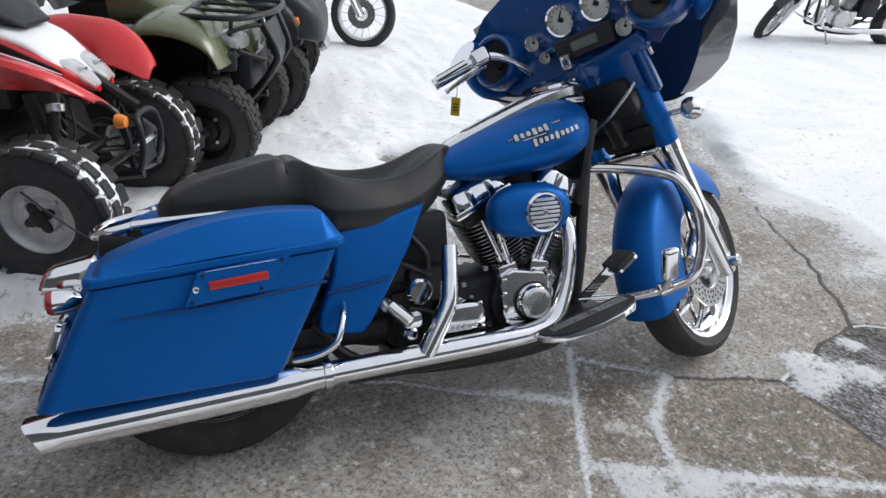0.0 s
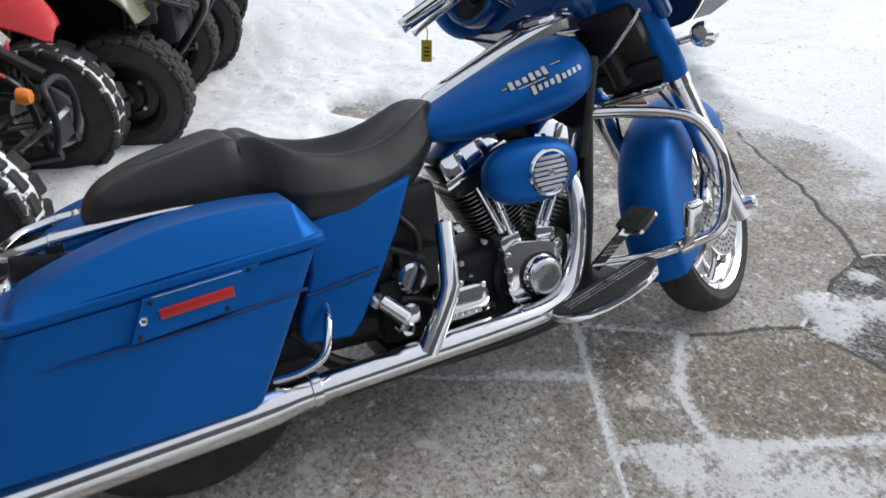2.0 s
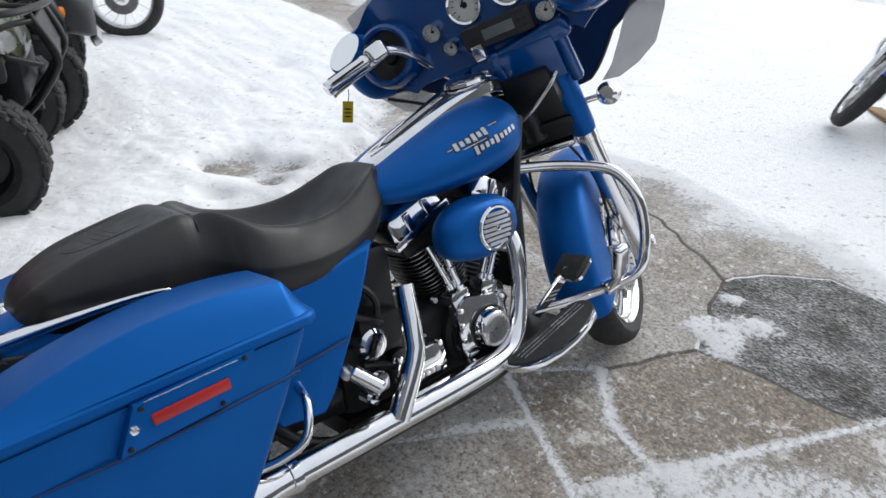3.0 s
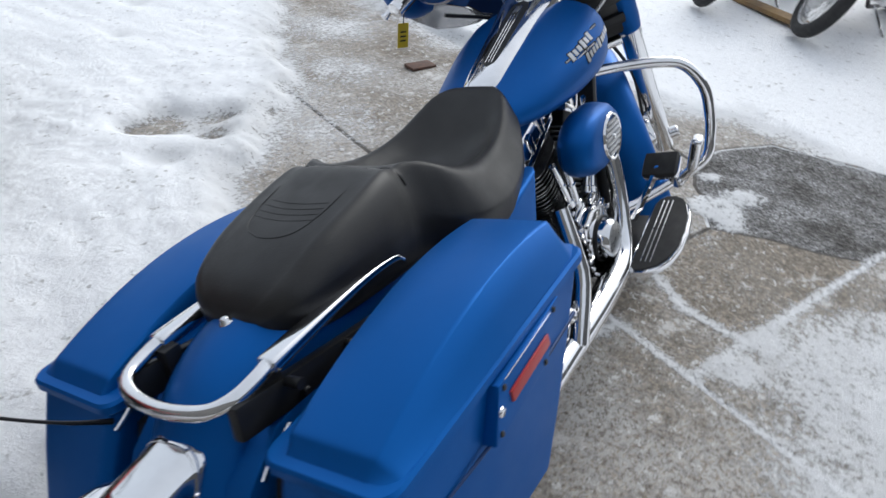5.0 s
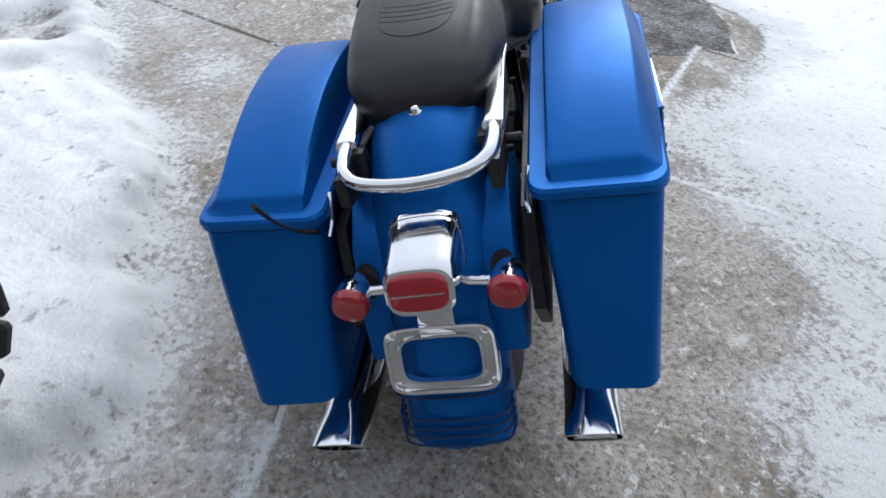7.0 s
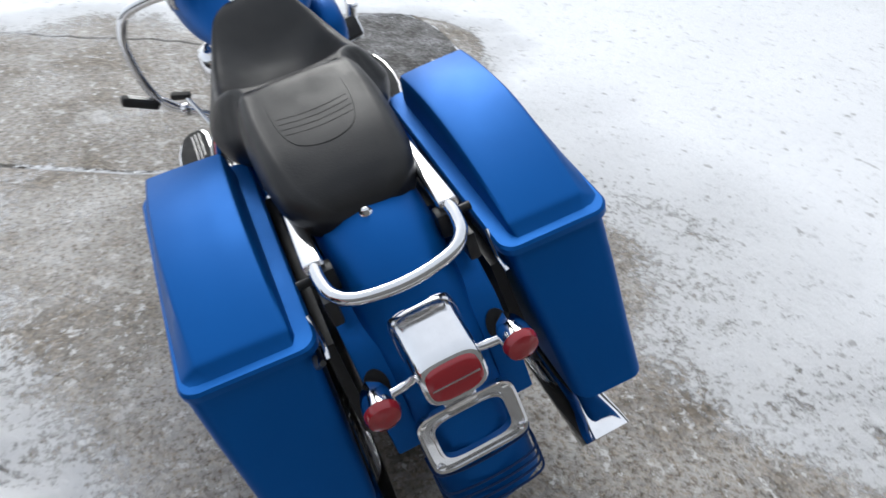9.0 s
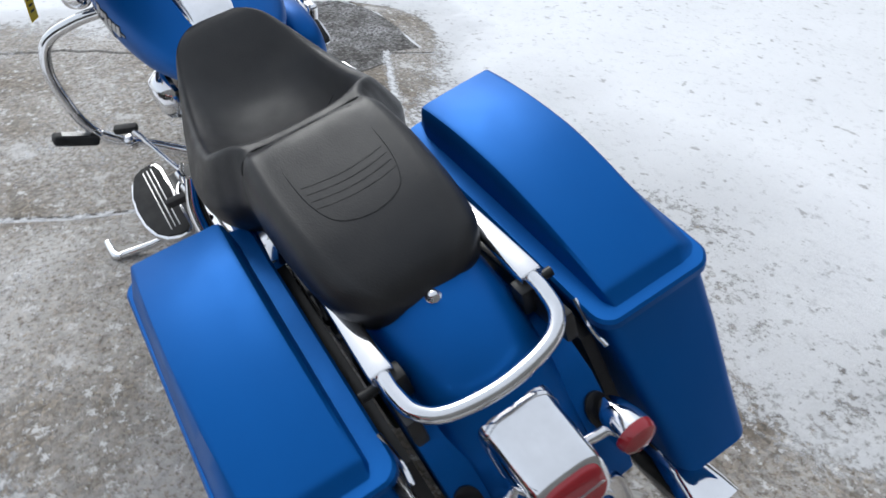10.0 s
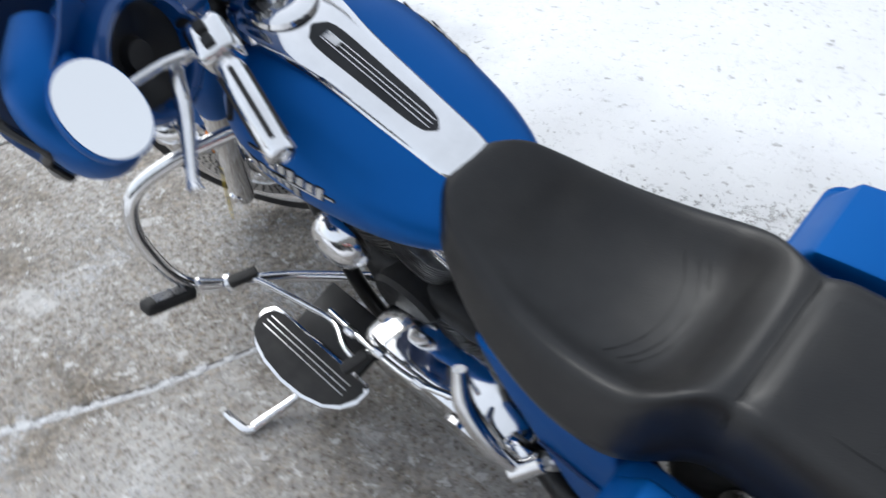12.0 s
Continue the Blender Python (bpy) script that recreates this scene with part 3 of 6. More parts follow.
def front_wheel():
    at = Matrix.Translation(AXLE)
    tyre, grooves = road_tyre(.315, .243, .058)
    t = front("front_tyre", xf(tyre, at), RUBBER, None, "black front road tyre")
    tagged(front("tread_groove", xf(grooves, at), BLACK, t), "fine tread grooves", kind="stuff")
    r = front("front_rim", xf(lathe([(.238, -.042), (.249, -.05), (.247, -.04), (.228, -.036), (.222, -.02), (.208, -.012), (.208, .012), (.222, .02), (.228, .036), (.247, .04), (.249, .05), (.238, .042), (.2, 0)], 72, close=True), at), CHROME, None, "polished multi-spoke front rim")
    for k in range(10):
        for s in (-1, 1):
            a = tube([(.04, s * .03, 0), (.1, s * .034, .012), (.16, s * .03, .012), (.215, s * .012, 0)], [.014, .009, .008, .012], 8, 9)
            front("spoke", xf(a, at @ Matrix.Rotation(2 * math.pi * (k + .25 * s) / 10, 4, "Y")), CHROME, r)
    front("hub", xf(lathe([(0, -.075), (.03, -.075), (.036, -.06), (.05, -.045), (.042, 0), (.05, .045), (.036, .06), (.03, .075), (0, .075)], 36), at), CHROME, r)
    for s in (-1, 1):
        disc = front("brake_disc", xf(lathe([(.085, s * .068), (.146, s * .068), (.146, s * .073), (.085, s * .073)], 60, close=True), at), BRUSHED, r, "drilled steel brake disc")
        holes = []
        for k in range(30):
            for i, q in enumerate((.098, .115, .132)):
                a = 2 * math.pi * (k + i / 3) / 30
                holes.append(cyl((q * math.cos(a), s * .0665, q * math.sin(a)), (q * math.cos(a), s * .0745, q * math.sin(a)), .0042, 6))
        front("drilled_hole", xf(join(*holes), at), BLACK, disc)
        front("disc_carrier", xf(lathe([(.04, s * .066), (.092, s * .066), (.092, s * .07), (.04, s * .072)], 40, close=True), at), CHROME, r)
    front("axle", cyl(AXLE + V((0, -.15, 0)), AXLE + V((0, .15, 0)), .012), CHROME)
    front("axle_nut", cyl(AXLE + V((0, -.185, 0)), AXLE + V((0, -.14, 0)), .02, 20, .004), CHROME)
    front("axle_nut", cyl(AXLE + V((0, .14, 0)), AXLE + V((0, .165, 0)), .02, 20, .004), CHROME)


front_wheel()


def front_fender():
    rings = []
    for i in range(41):
        u = i / 40
        a = radians(48 - 158 * u)           # from ahead of the top round to low behind
        rad = .352 + .012 * math.sin(math.pi * u) + .02 * u
        drop = np.interp(u, (0, .12, .35, .6, .85, 1), (.045, .09, .13, .17, .2, .19))
        half = np.interp(u, (0, .1, .5, 1), (.055, .073, .08, .078))
        flank = [(half, -drop), (half, -drop * .66), (half * .995, -drop * .42), (half * .96, -.034), (half * .88, -.021), (half * .74, -.011), (half * .52, -.004), (half * .26, .001)]
        sec = [(-y, h) for y, h in flank] + [(0, .003)] + flank[::-1]
        d, y = V((math.sin(a), 0, math.cos(a))), V((0, 1, 0))
        out = [AXLE + d * (rad + h) + y * s for s, h in sec]
        inn = [AXLE + d * (rad + h - (.004 if abs(s) < half * .9 else 0)) + y * s * .95 for s, h in sec[::-1]]
        rings.append(out + inn)
    return loft(rings)


front("front_fender", front_fender(), BLUE, None, "deep satin blue front fender")
FORK = V((-math.sin(radians(29)), 0, math.cos(radians(29))))


def fork():
    for s in (-1, 1):
        foot = AXLE + V((-.005, s * .128, 0))
        f = front("fork_slider", join(cyl(foot - FORK * .045, foot + FORK * .46, .031, 24, .006), cyl(foot + FORK * .44, foot + FORK * .475, .034, 24, .004), box(.05, .045, .06, tuple(foot), .012, (0, -29, 0))), CHROME, None, "chrome fork slider")
        front("reflector_strip", box(.008, .008, .1, tuple(foot + FORK * .3 + V((.028, s * .012, .012))), .002, (0, -29, 0)), AMBER, f)
        front("fork_cover", join(tube([foot + FORK * .47, foot + FORK * .5, foot + FORK * .72, foot + FORK * .78], [.035, .038, .039, .038], 24)), BLUE, None, "blue fork cover")
        front("cover_strip", tube([foot + FORK * .52 + V((.036, s * .02, 0)), foot + FORK * .66 + V((.036, s * .02, 0)), foot + FORK * .7 + V((.03, s * .018, 0))], .005, 8), CHROME, f)
        front("brake_caliper", box(.06, .04, .11, tuple(AXLE + V((-.1, s * .085, .07))), .014, (0, 35, 0)), CHROME, None, "chrome brake caliper")
        front("brake_hose", tube([AXLE + V((-.1, s * .09, .12)), AXLE + V((-.16, s * .1, .26)), AXLE + V((-.22, s * .07, .38)), AXLE + V((-.26, s * .03, .46))], .005, 8, 14), BLACK)
    front("fork_brace", box(.1, .2, .022, tuple(AXLE + V((-.225, 0, .41))), .008, (0, -29, 0)), CHROME)
    front("steering_neck", cyl(AXLE + FORK * .5 + V((-.02, 0, 0)), AXLE + FORK * .78 + V((-.02, 0, 0)), .04, 20), BLACK)
    front("lower_triple_clamp", box(.1, .25, .035, tuple(AXLE + FORK * .54), .01, (0, -29, 0)), BLACK)
    for s in (-1, 1):
        stalk = front("signal_stalk", tube([AXLE + FORK * .56 + V((.02, s * .14, 0)), AXLE + FORK * .56 + V((.03, s * .2, .0))], .009, 10), CHROME)
        front("signal_housing", xf(lathe([(0, -.03), (.02, -.026), (.032, -.008), (.034, .02), (.03, .024)], 24, "x"), Matrix.Translation(AXLE + FORK * .56 + V((.03, s * .225, 0)))), CHROME, stalk)
        front("signal_lens", xf(lathe([(.03, .022), (.024, .032), (0, .036)], 24, "x"), Matrix.Translation(AXLE + FORK * .56 + V((.03, s * .225, 0)))), AMBER, stalk)


fork()


def rear_fender():
    line = flow([(.34, .63), (.2, .678), (.08, .692), (-.03, .68), (-.12, .636), (-.19, .562), (-.24, .47), (-.28, .38), (-.315, .3), (-.338, .24)], 44)
    rings = []
    for i, p in enumerate(line):
        q, o = line[min(i + 1, 44)], line[max(i - 1, 0)]
        t = V((q[0] - o[0], 0, q[1] - o[1])).normalized()
        nrm = V((t.z, 0, -t.x))
        u = i / 44
        drop = np.interp(u, (0, .4, .75, 1), (.09, .11, .1, .07))
        half = np.interp(u, (0, .3, .6, 1), (.1, .098, .092, .09))
        sec = [(-half, -drop), (-half * 1.0, -.045 - drop * .3), (-half * .96, -.045), (-half * .82, -.024), (-half * .45, -.005), (0, .002), (half * .45, -.005), (half * .82, -.024), (half * .96, -.045), (half * 1.0, -.045 - drop * .3), (half, -drop)]
        c = V((p[0], 0, p[1]))
        rings.append([c + nrm * -h * -1 + V((0, s, 0)) for s, h in sec] + [c + nrm * (h - .004) + V((0, s * .95, 0)) for s, h in sec[::-1]])
    return loft(rings)


fender = part("rear_fender", rear_fender(), BLUE, bike, "satin blue rear fender")
for k in (-2.6, 0, 1, 2, 3):
    z = .292 - .014 * k
    x = -.3185 - .0057 * k
    part("fender_tip_rib", tube([(x + .05, -.0915, z), (x + .012, -.087, z), (x + .0, -.06, z), (x - .004, 0, z), (x + .0, .06, z), (x + .012, .087, z), (x + .05, .0915, z)], .0024, 6, 24), NAVY, fender)
part("seat_bolt", xf(lathe([(0, .007), (.004, .0068), (.007, .0045), (.0085, 0), (.011, -.002), (.011, -.006)], 18, "z"), pose(-.026, .006, .6845, 0, -12, 0)), CHROME, bike)

for s in (-1, 1):
    fill = [(-.17, .535), (-.1, .585), (.02, .6), (.06, .5), (-.0, .36), (-.21, .33), (-.245, .36), (-.225, .44)]
    p = plate(fill if s < 0 else fill, s * .08, s * .128, .006)
    panel = part("filler_panel", p, BLUE, bike, "blue filler panel between fender and bag")
    part("filler_port", xf(plate(oval(.02, .03, 20), -.002, .002, plane="yz"), pose(-.2, s * .109, .49, 0, 32, 0)), BLACK, panel)


# along the seat: x, middle height, rim height, rim offset, widest offset, its height, underside
SEAT_ROWS = flow([
    (-.02, .675, .674, .008, .016, .668, .662), (-.017, .687, .685, .03, .046, .674, .656), (-.01, .702, .699, .052, .072, .684, .65), (.007, .721, .717, .072, .096, .693, .645), (.036, .74, .735, .088, .116, .698, .642),
    (.1, .765, .761, .099, .129, .7, .636), (.2, .789, .784, .104, .135, .7, .63), (.262, .802, .796, .101, .133, .7, .625),
    (.286, .799, .795, .099, .131, .697, .62), (.303, .787, .789, .098, .132, .693, .617), (.325, .784, .791, .104, .14, .687, .613), (.35, .759, .785, .12, .158, .677, .608), (.38, .722, .768, .138, .18, .668, .603),
    (.42, .697, .748, .148, .194, .662, .6), (.5, .684, .731, .144, .193, .656, .594), (.58, .69, .733, .133, .177, .66, .6)] + [
    (.64, .716, .748, .12, .159, .676, .616), (.69, .754, .77, .104, .137, .7, .648), (.73, .783, .79, .085, .114, .73, .69),
    (.76, .798, .798, .056, .084, .754, .72), (.782, .796, .793, .03, .054, .768, .748), (.796, .782, .78, .014, .026, .772, .762)], 120)


def seat_section(row):
    """Half of the cross-section, from the middle outwards and down."""
    x, zc, zr, yr, yw, zw, zb = (float(v) for v in row)
    dip, full = zr - zc, min(max((.36 - x) / .08, 0), 1)          # the passenger pad is plump, the rider's skirt slopes
    return flow([(0, zc), (yr * .35, zc + dip * .06), (yr * .66, zc + dip * .4), (yr * .88, zc + dip * .9), (yr, zr), (yr + (yw - yr) * (.3 + .14 * full), zr - (zr - zw) * (.16 - .02 * full)),
                 (yr + (yw - yr) * (.62 + .18 * full), zr - (zr - zw) * (.48 - .04 * full)), (yw * (.985 + .01 * full), zw + (zr - zw) * (.16 + .08 * full)), (yw, zw), (yw * .97, zw - (zw - zb) * .55), (yw * .86, zb), (yw * .55, zb - .002)], 26)


def seat_set(y, z):
    """The seat sits a touch askew on the frame."""
    return y + .007, z + .04 * y


def seat():
    rings = []
    for row in SEAT_ROWS:
        half = seat_section(row)
        ring = [(float(y), float(z)) for y, z in half[::-1]] + [(-float(y), float(z)) for y, z in half[1:]]
        rings.append([(float(row[0]), *seat_set(y, z)) for y, z in ring])
    return loft(rings)


def on_seat(x, y, lift=0.0):
    """A point of the seat's upper face."""
    row = [float(np.interp(x, [r[0] for r in SEAT_ROWS], [r[k] for r in SEAT_ROWS])) for k in range(7)]
    half = seat_section(row)[:18]
    return (x, *seat_set(y, float(np.interp(abs(y), [p[0] for p in half], [p[1] for p in half])) + lift))


seat_ob = part("seat", seat(), SEAT, bike, "black vinyl two-up seat with a deep rider bucket", sharp=80)
part("seat_seam", tube([on_seat(.303, y, -.0004) for y in (-.118, -.11, -.09, -.06, -.03, 0, .03, .06, .09, .11, .118)], .0024, 6, 44), BLACK, seat_ob)
for a in (0, 1):
    pts = [(.276, .07), (.2, .072), (.14, .066), (.1, .046), (.086, 0), (.1, -.046), (.14, -.066), (.2, -.072), (.276, -.07)] if a == 0 else [(.276, -.07), (.279, 0), (.276, .07)]
    part("seat_seam", tube([on_seat(x, y, .0003) for x, y in pts], .0006, 6, 40), BLACK, seat_ob)
for x in (.125, .139, .153, .167):
    part("seat_stitch", tube([on_seat(x + 2.4 * y * y, y, .0001) for y in (-.064, -.045, -.022, 0, .022, .045, .064)], .0005, 6, 24), BLACK, seat_ob)
for x in (.404, .418, .44):
    part("seat_stitch", tube([on_seat(x + 3.5 * y * y, y, .0002) for y in (-.096, -.07, -.04, 0, .04, .07, .096)], .0007, 6, 30), BLACK, seat_ob)


def tank():
    st = [(.70, .755, .725, .05), (.715, .764, .712, .088), (.75, .782, .698, .12), (.82, .815, .69, .15), (.9, .848, .69, .17), (.98, .88, .695, .183), (1.06, .906, .705, .188), (1.12, .914, .722, .178), (1.165, .905, .745, .152), (1.19, .885, .775, .112), (1.198, .865, .8, .06)]
    rings = []
    for x, zt, zb, w in flow(st, 50):
        zm = zb + (zt - zb) * .42
        ring = []
        for k in range(32):
            a = 2 * math.pi * k / 32
            c, s = math.cos(a), math.sin(a)
            e = 2 / 2.5
            y = w * math.copysign(abs(c) ** e, c)
            h = (zt - zm) if s > 0 else (zm - zb)
            ring.append((x, y, zm + h * math.copysign(abs(s) ** (e if s > 0 else .75), s)))
        rings.append(ring)
    return loft(rings)


def tank_side(x, z):
    """Half the tank's width at a height on its upper flank."""
    zt, zb, w = (float(np.interp(x, (.9, .98, 1.06, 1.12), v)) for v in ((.848, .88, .906, .914), (.69, .695, .705, .722), (.17, .183, .188, .178)))
    zm = zb + (zt - zb) * .42
    q = min(abs(z - zm) / ((zt - zm) if z > zm else (zm - zb)), .98) ** 1.25
    return w * (1 - q * q) ** .4


part("fuel_tank", tank(), BLUE, bike, "satin blue teardrop fuel tank")


def console():
    rows = flow([(.766, .79, .043), (.8, .81, .047), (.9, .854, .053), (1.0, .897, .06), (1.08, .929, .072), (1.15, .95, .075), (1.2, .948, .06), (1.225, .93, .045)], 36)
    rings = []
    for x, z, w in rows:
        rings.append([(x, -w, z - .03), (x, -w * 1.0, z - .006), (x, -w * .86, z + .002), (x, -w * .5, z + .006), (x, 0, z + .007), (x, w * .5, z + .006), (x, w * .86, z + .002), (x, w, z - .006), (x, w, z - .03)])
    return loft(rings)


con = part("tank_console", console(), CHROME, bike, "chrome tank console")


def on_console(x):
    return float(np.interp(x, (.72, .8, .9, 1.0, 1.08, 1.15, 1.2), (.772, .81, .854, .897, .929, .95, .948)))


def console_inset():
    rings = []
    for i in range(21):
        u = i / 20
        x = .825 + .235 * u
        w = (.019 + .008 * u) * math.sqrt(max(1 - (2 * u - 1) ** 8, .02))
        z = on_console(x) + .0075
        rings.append([(x, -w, z - .01), (x, -w, z), (x, 0, z + .0015), (x, w, z), (x, w, z - .01)])
    return loft(rings)


ins = part("console_insert", console_inset(), PLASTIC, con, "black ribbed insert")
for y in (-.008, 0, .008):
    part("insert_rib", tube([(x, y, on_console(x) + .0095) for x in (.835, .9, .96, 1.035)], .0013, 6, 8), CHROME, ins)
part("insert_mark", box(.03, .012, .002, (1.02, 0, on_console(1.02) + .0115), .0005, (0, -17, 0)), BRUSHED, ins)
part("fuel_cap", xf(lathe([(0, .01), (.03, .0095), (.05, .007), (.058, .003), (.06, -.006)], 48, "z"), pose(1.125, 0, .953, 0, -12, 0)), CHROME, con, "round chrome fuel cap")
part("ignition_switch", join(xf(lathe([(0, .016), (.02, .015), (.024, .01), (.024, -.006)], 28, "z"), pose(1.205, 0, .946, 0, 14, 0)), box(.01, .026, .012, (1.206, 0, .966), .003)), CHROME, con)
for s in (-1, 1):
    badge = new("tank_badge")
    badge.parent = bike
    tagged(badge, "stepped chrome tank emblem")
    marks = [(.925 + .0175 * k, .808 + .005 * k, .0135, .021 if k in (0, 3, 5) else .015) for k in range(6)] + [(.975 + .0165 * k, .793 + .0045 * k, .0125, .021 if k in (0, 4) else .014) for k in range(9)]
    marks += [(.908, .803, .018, .003), (1.042, .846, .035, .003), (.965, .806, .1, .003)]
    for x, z, w, h in marks:
        z -= .016 if s > 0 else 0
        y = tank_side(x, z)
        lie = math.degrees(math.atan((tank_side(x, z - .008) - tank_side(x, z + .008)) / .016))
        part("emblem_edge", box(w + .003, .003, h + .004, (x, s * (y - .0004), z), .001, (s * lie, -15, s * math.degrees(math.atan((tank_side(x + .01, z) - tank_side(x - .01, z)) / .02))), 1), BLACK, badge)
        part("emblem_bar", box(w * .9, .0045, h * 1.05, (x, s * (y + .0002), z), .0012, (s * lie, -15, s * math.degrees(math.atan((tank_side(x + .01, z) - tank_side(x - .01, z)) / .02))), 1), BRUSHED, badge)


def bag_ring(x0, x1, y0, y1, zf, n=6, r=.03):
    """A rounded rectangle ring; zf gives the height at each x."""
    out = []
    for cx, cy, a0 in ((x1 - r, y1 - r, 0), (x0 + r, y1 - r, 90), (x0 + r, y0 + r, 180), (x1 - r, y0 + r, 270)):
        for k in range(n):
            a = radians(a0 + 90 * k / (n - 1))
            x, y = cx + r * math.cos(a), cy + r * math.sin(a)
            out.append((x, y, zf(x)))
    return out


def seam(x):
    return .575 + .045 * (x + .156)


def lid_top(x):
    return 0.6603 + 0.262 * x - 0.59 * x * x


def saddlebag(s):
    holder = new("saddlebag")
    holder.parent = bike
    tagged(holder, "hard satin blue saddlebag with slanted ends")
    fix = (lambda b: b) if s > 0 else flip

    def settle(bm, out=.007):
        """Draws the tail in towards the wheel; the two bags hang a little unevenly."""
        for v in bm.verts:
            k = min(max((.12 - v.co.x) / .28, 0), 1.25)
            o = min(max((v.co.y - .16) / .2, 0), 1)
            low = min(max((v.co.z - .31) / .26, 0), 1) if s > 0 else 1
            v.co.y -= (.007 if s > 0 else .017) * k ** 1.4 * o
            v.co.z += .017 * o * low if s > 0 else -.01 * k * o
            v.co.y += out * o if s > 0 else 0
        return fix(bm)

    rings = []
    for u, x0, x1, y0, y1, r in ((0, -.282, .205, .2, .33, .03), (.025, -.294, .222, .19, .342, .034), (.35, -.248, .27, .185, .352, .03), (.7, -.2, .322, .178, .36, .026), (.97, -.158, .362, .172, .366, .026), (1, -.156, .364, .172, .366, .026)):
        rings.append(bag_ring(x0, x1, y0, y1, lambda x, u=u: (.312 - .01 * (x + .26)) * (1 - u) + (seam(x) - .003) * u, 6, r))
    body = part("bag_body", settle(loft(rings), .014), BLUE, holder)
    rings = []
    for x0, x1, y0, y1, zf, r in ((-.16, .38, .163, .37, lambda x: seam(x) + .001, .028), (-.165, .387, .158, .374, lambda x: seam(x) + .006, .03), (-.165, .387, .158, .374, lambda x: seam(x) + .018, .03), (-.161, .383, .162, .37, lambda x: seam(x) + .0225, .028)):
        rings.append(bag_ring(x0, x1, y0, y1, zf, 6, r))
    crown = []
    stations = [-.147, -.141, -.135, -.1305, -.128, -.124, -.118, *np.linspace(-.1, .318, 30), .33, .336, .341, .346, .352, .36, .368, .376, .383]
    for x in map(float, stations):
        base, top = seam(x) + .0215, lid_top(x)
        rear, ahead = min(1, (x + .147) / .021), min(1, (.383 - x) / .042)
        h = (top - base) * (1 - (1 - rear) ** 1.3) * (1 - (1 - ahead) ** 1.2)
        inn, out = .188 + .008 * (1 - rear) + .012 * (1 - ahead), .366 - .01 * (1 - rear) - .012 * (1 - ahead)
        prof = ((0, -.004), (0, .12), (.002, .6), (.004, .86), (.008, .965), (.015, 1.0), (.06, 1.012))
        row = [(x, inn + dy, base + h * q) for dy, q in prof]
        row += [(x, out - dy, base + h * q) for dy, q in ((.085, 1.012), (.037, .998), (.0325, .986), (.0295, .95), (.014, .44), (.004, .12), (0, -.004))]
        crown.append(row)
    bm = join(loft(rings), loft(crown))
    lid = part("bag_lid", settle(bm), BLUE, holder, sharp=30)
    tilt = math.degrees(math.atan(.075))
    pl = [(.026, .508), (.198, .523), (.26, .598), (.06, .58)]
    # black plate added as the shade in the gap between bag and fender
    part("bag_shade_plate", fix(plate([(-.13, .55), (.3, .57), (.3, .42), (.2, .33), (-.15, .32), (-.2, .4)], .142, .162, .004)), BLACK, holder, "black plate standing for the shaded gap beside the bag")
    latch = part("latch_plate", fix(plate(pl[::-1], .34, .374, .003)), BLUE, holder, "painted latch cover")
    part("reflector", fix(box(.125, .006, .019, (.143, .3755, .5535), .003, (0, -tilt, 0))), RED_REFLECTOR, latch, "long red reflector")
    part("lock", fix(xf(lathe([(0, .003), (.003, .003), (.0035, .0015), (.0065, .003), (.008, .0)], 20), Matrix.Translation((.054, .373, .544)))), CHROME, latch, "round chrome key lock")
    for x, z in ((.07, .572), (.238, .588), (.043, .517), (.188, .529)):
        part("rivet", fix(xf(lathe([(0, .004), (.004, .003), (.005, 0)], 12), Matrix.Translation((x, .3735, z)))), BLACK, latch)
    part("body_line", fix(tube([(-.14, .342, .494), (.05, .3585, .502), (.2, .3595, .512), (.334, .3595, .523)], [.001, .0028, .0034, .0034], 10, 20)), NAVY, body)
    part("latch_trim", fix(box(.15, .003, .0014, (.15, .3745, .5855), .0008, (0, -tilt + 1, 0))), CHROME, latch)
    part("latch_rod", fix(tube([(-.1, .16, .6), (-.14, .155, .575), (-.165, .158, .56)], .004, 8, 8)), CHROME, lid)


for s in (-1, 1):
    saddlebag(s)


def side_cover(s):
    quad = [(.4, .6), (.645, .655), (.588, .54), (.478, .37), (.445, .337), (.345, .348), (.335, .365), (.338, .4), (.38, .495)]
    bm = plate(quad, .0, .03, .012, segs=3)
    for v in bm.verts:
        v.co.y += .148 + .03 * (.62 - v.co.z) / .3
    return bm if s > 0 else flip(bm)


for s in (-1, 1):
    c = part("side_cover", side_cover(s), BLUE, bike, "satin blue side cover")
    b = tube([(.362, .198, .453), (.45, .1975, .462), (.53, .1965, .472)], .0032, 8, 8)
    part("body_line", b if s > 0 else flip(b), NAVY, c)


def grab_rail():
    for s in (-1, 1):
        part("rail_arm", loft([[(x, s * (y + a), z + b) for a, b in oval(w, h, 16, (0, 0), 4)] for x, y, z, w, h in flow([(.235, .122, .655, .005, .005), (.215, .12, .668, .008, .006), (.15, .118, .672, .01, .007), (.05, .117, .669, .014, .009), (-.06, .117, .662, .0175, .012), (-.074, .117, .661, .016, .0105)], 18)]), CHROME, bike, "tapered chrome rail arm")
        part("rail_bracket", join(box(.03, .03, .05, (-.07, s * .105, .63), .006), cyl((-.06, s * .13, .63), (-.06, s * .155, .63), .008)), BLACK, bike)
    part("grab_rail", tube([(-.068, .117, .661), (-.1, .117, .655), (-.135, .108, .648), (-.158, .075, .641), (-.168, 0, .638), (-.158, -.075, .641), (-.135, -.108, .648), (-.1, -.117, .655), (-.068, -.117, .661)], .0115, 14, 48), CHROME, bike, "curved chrome grab rail")


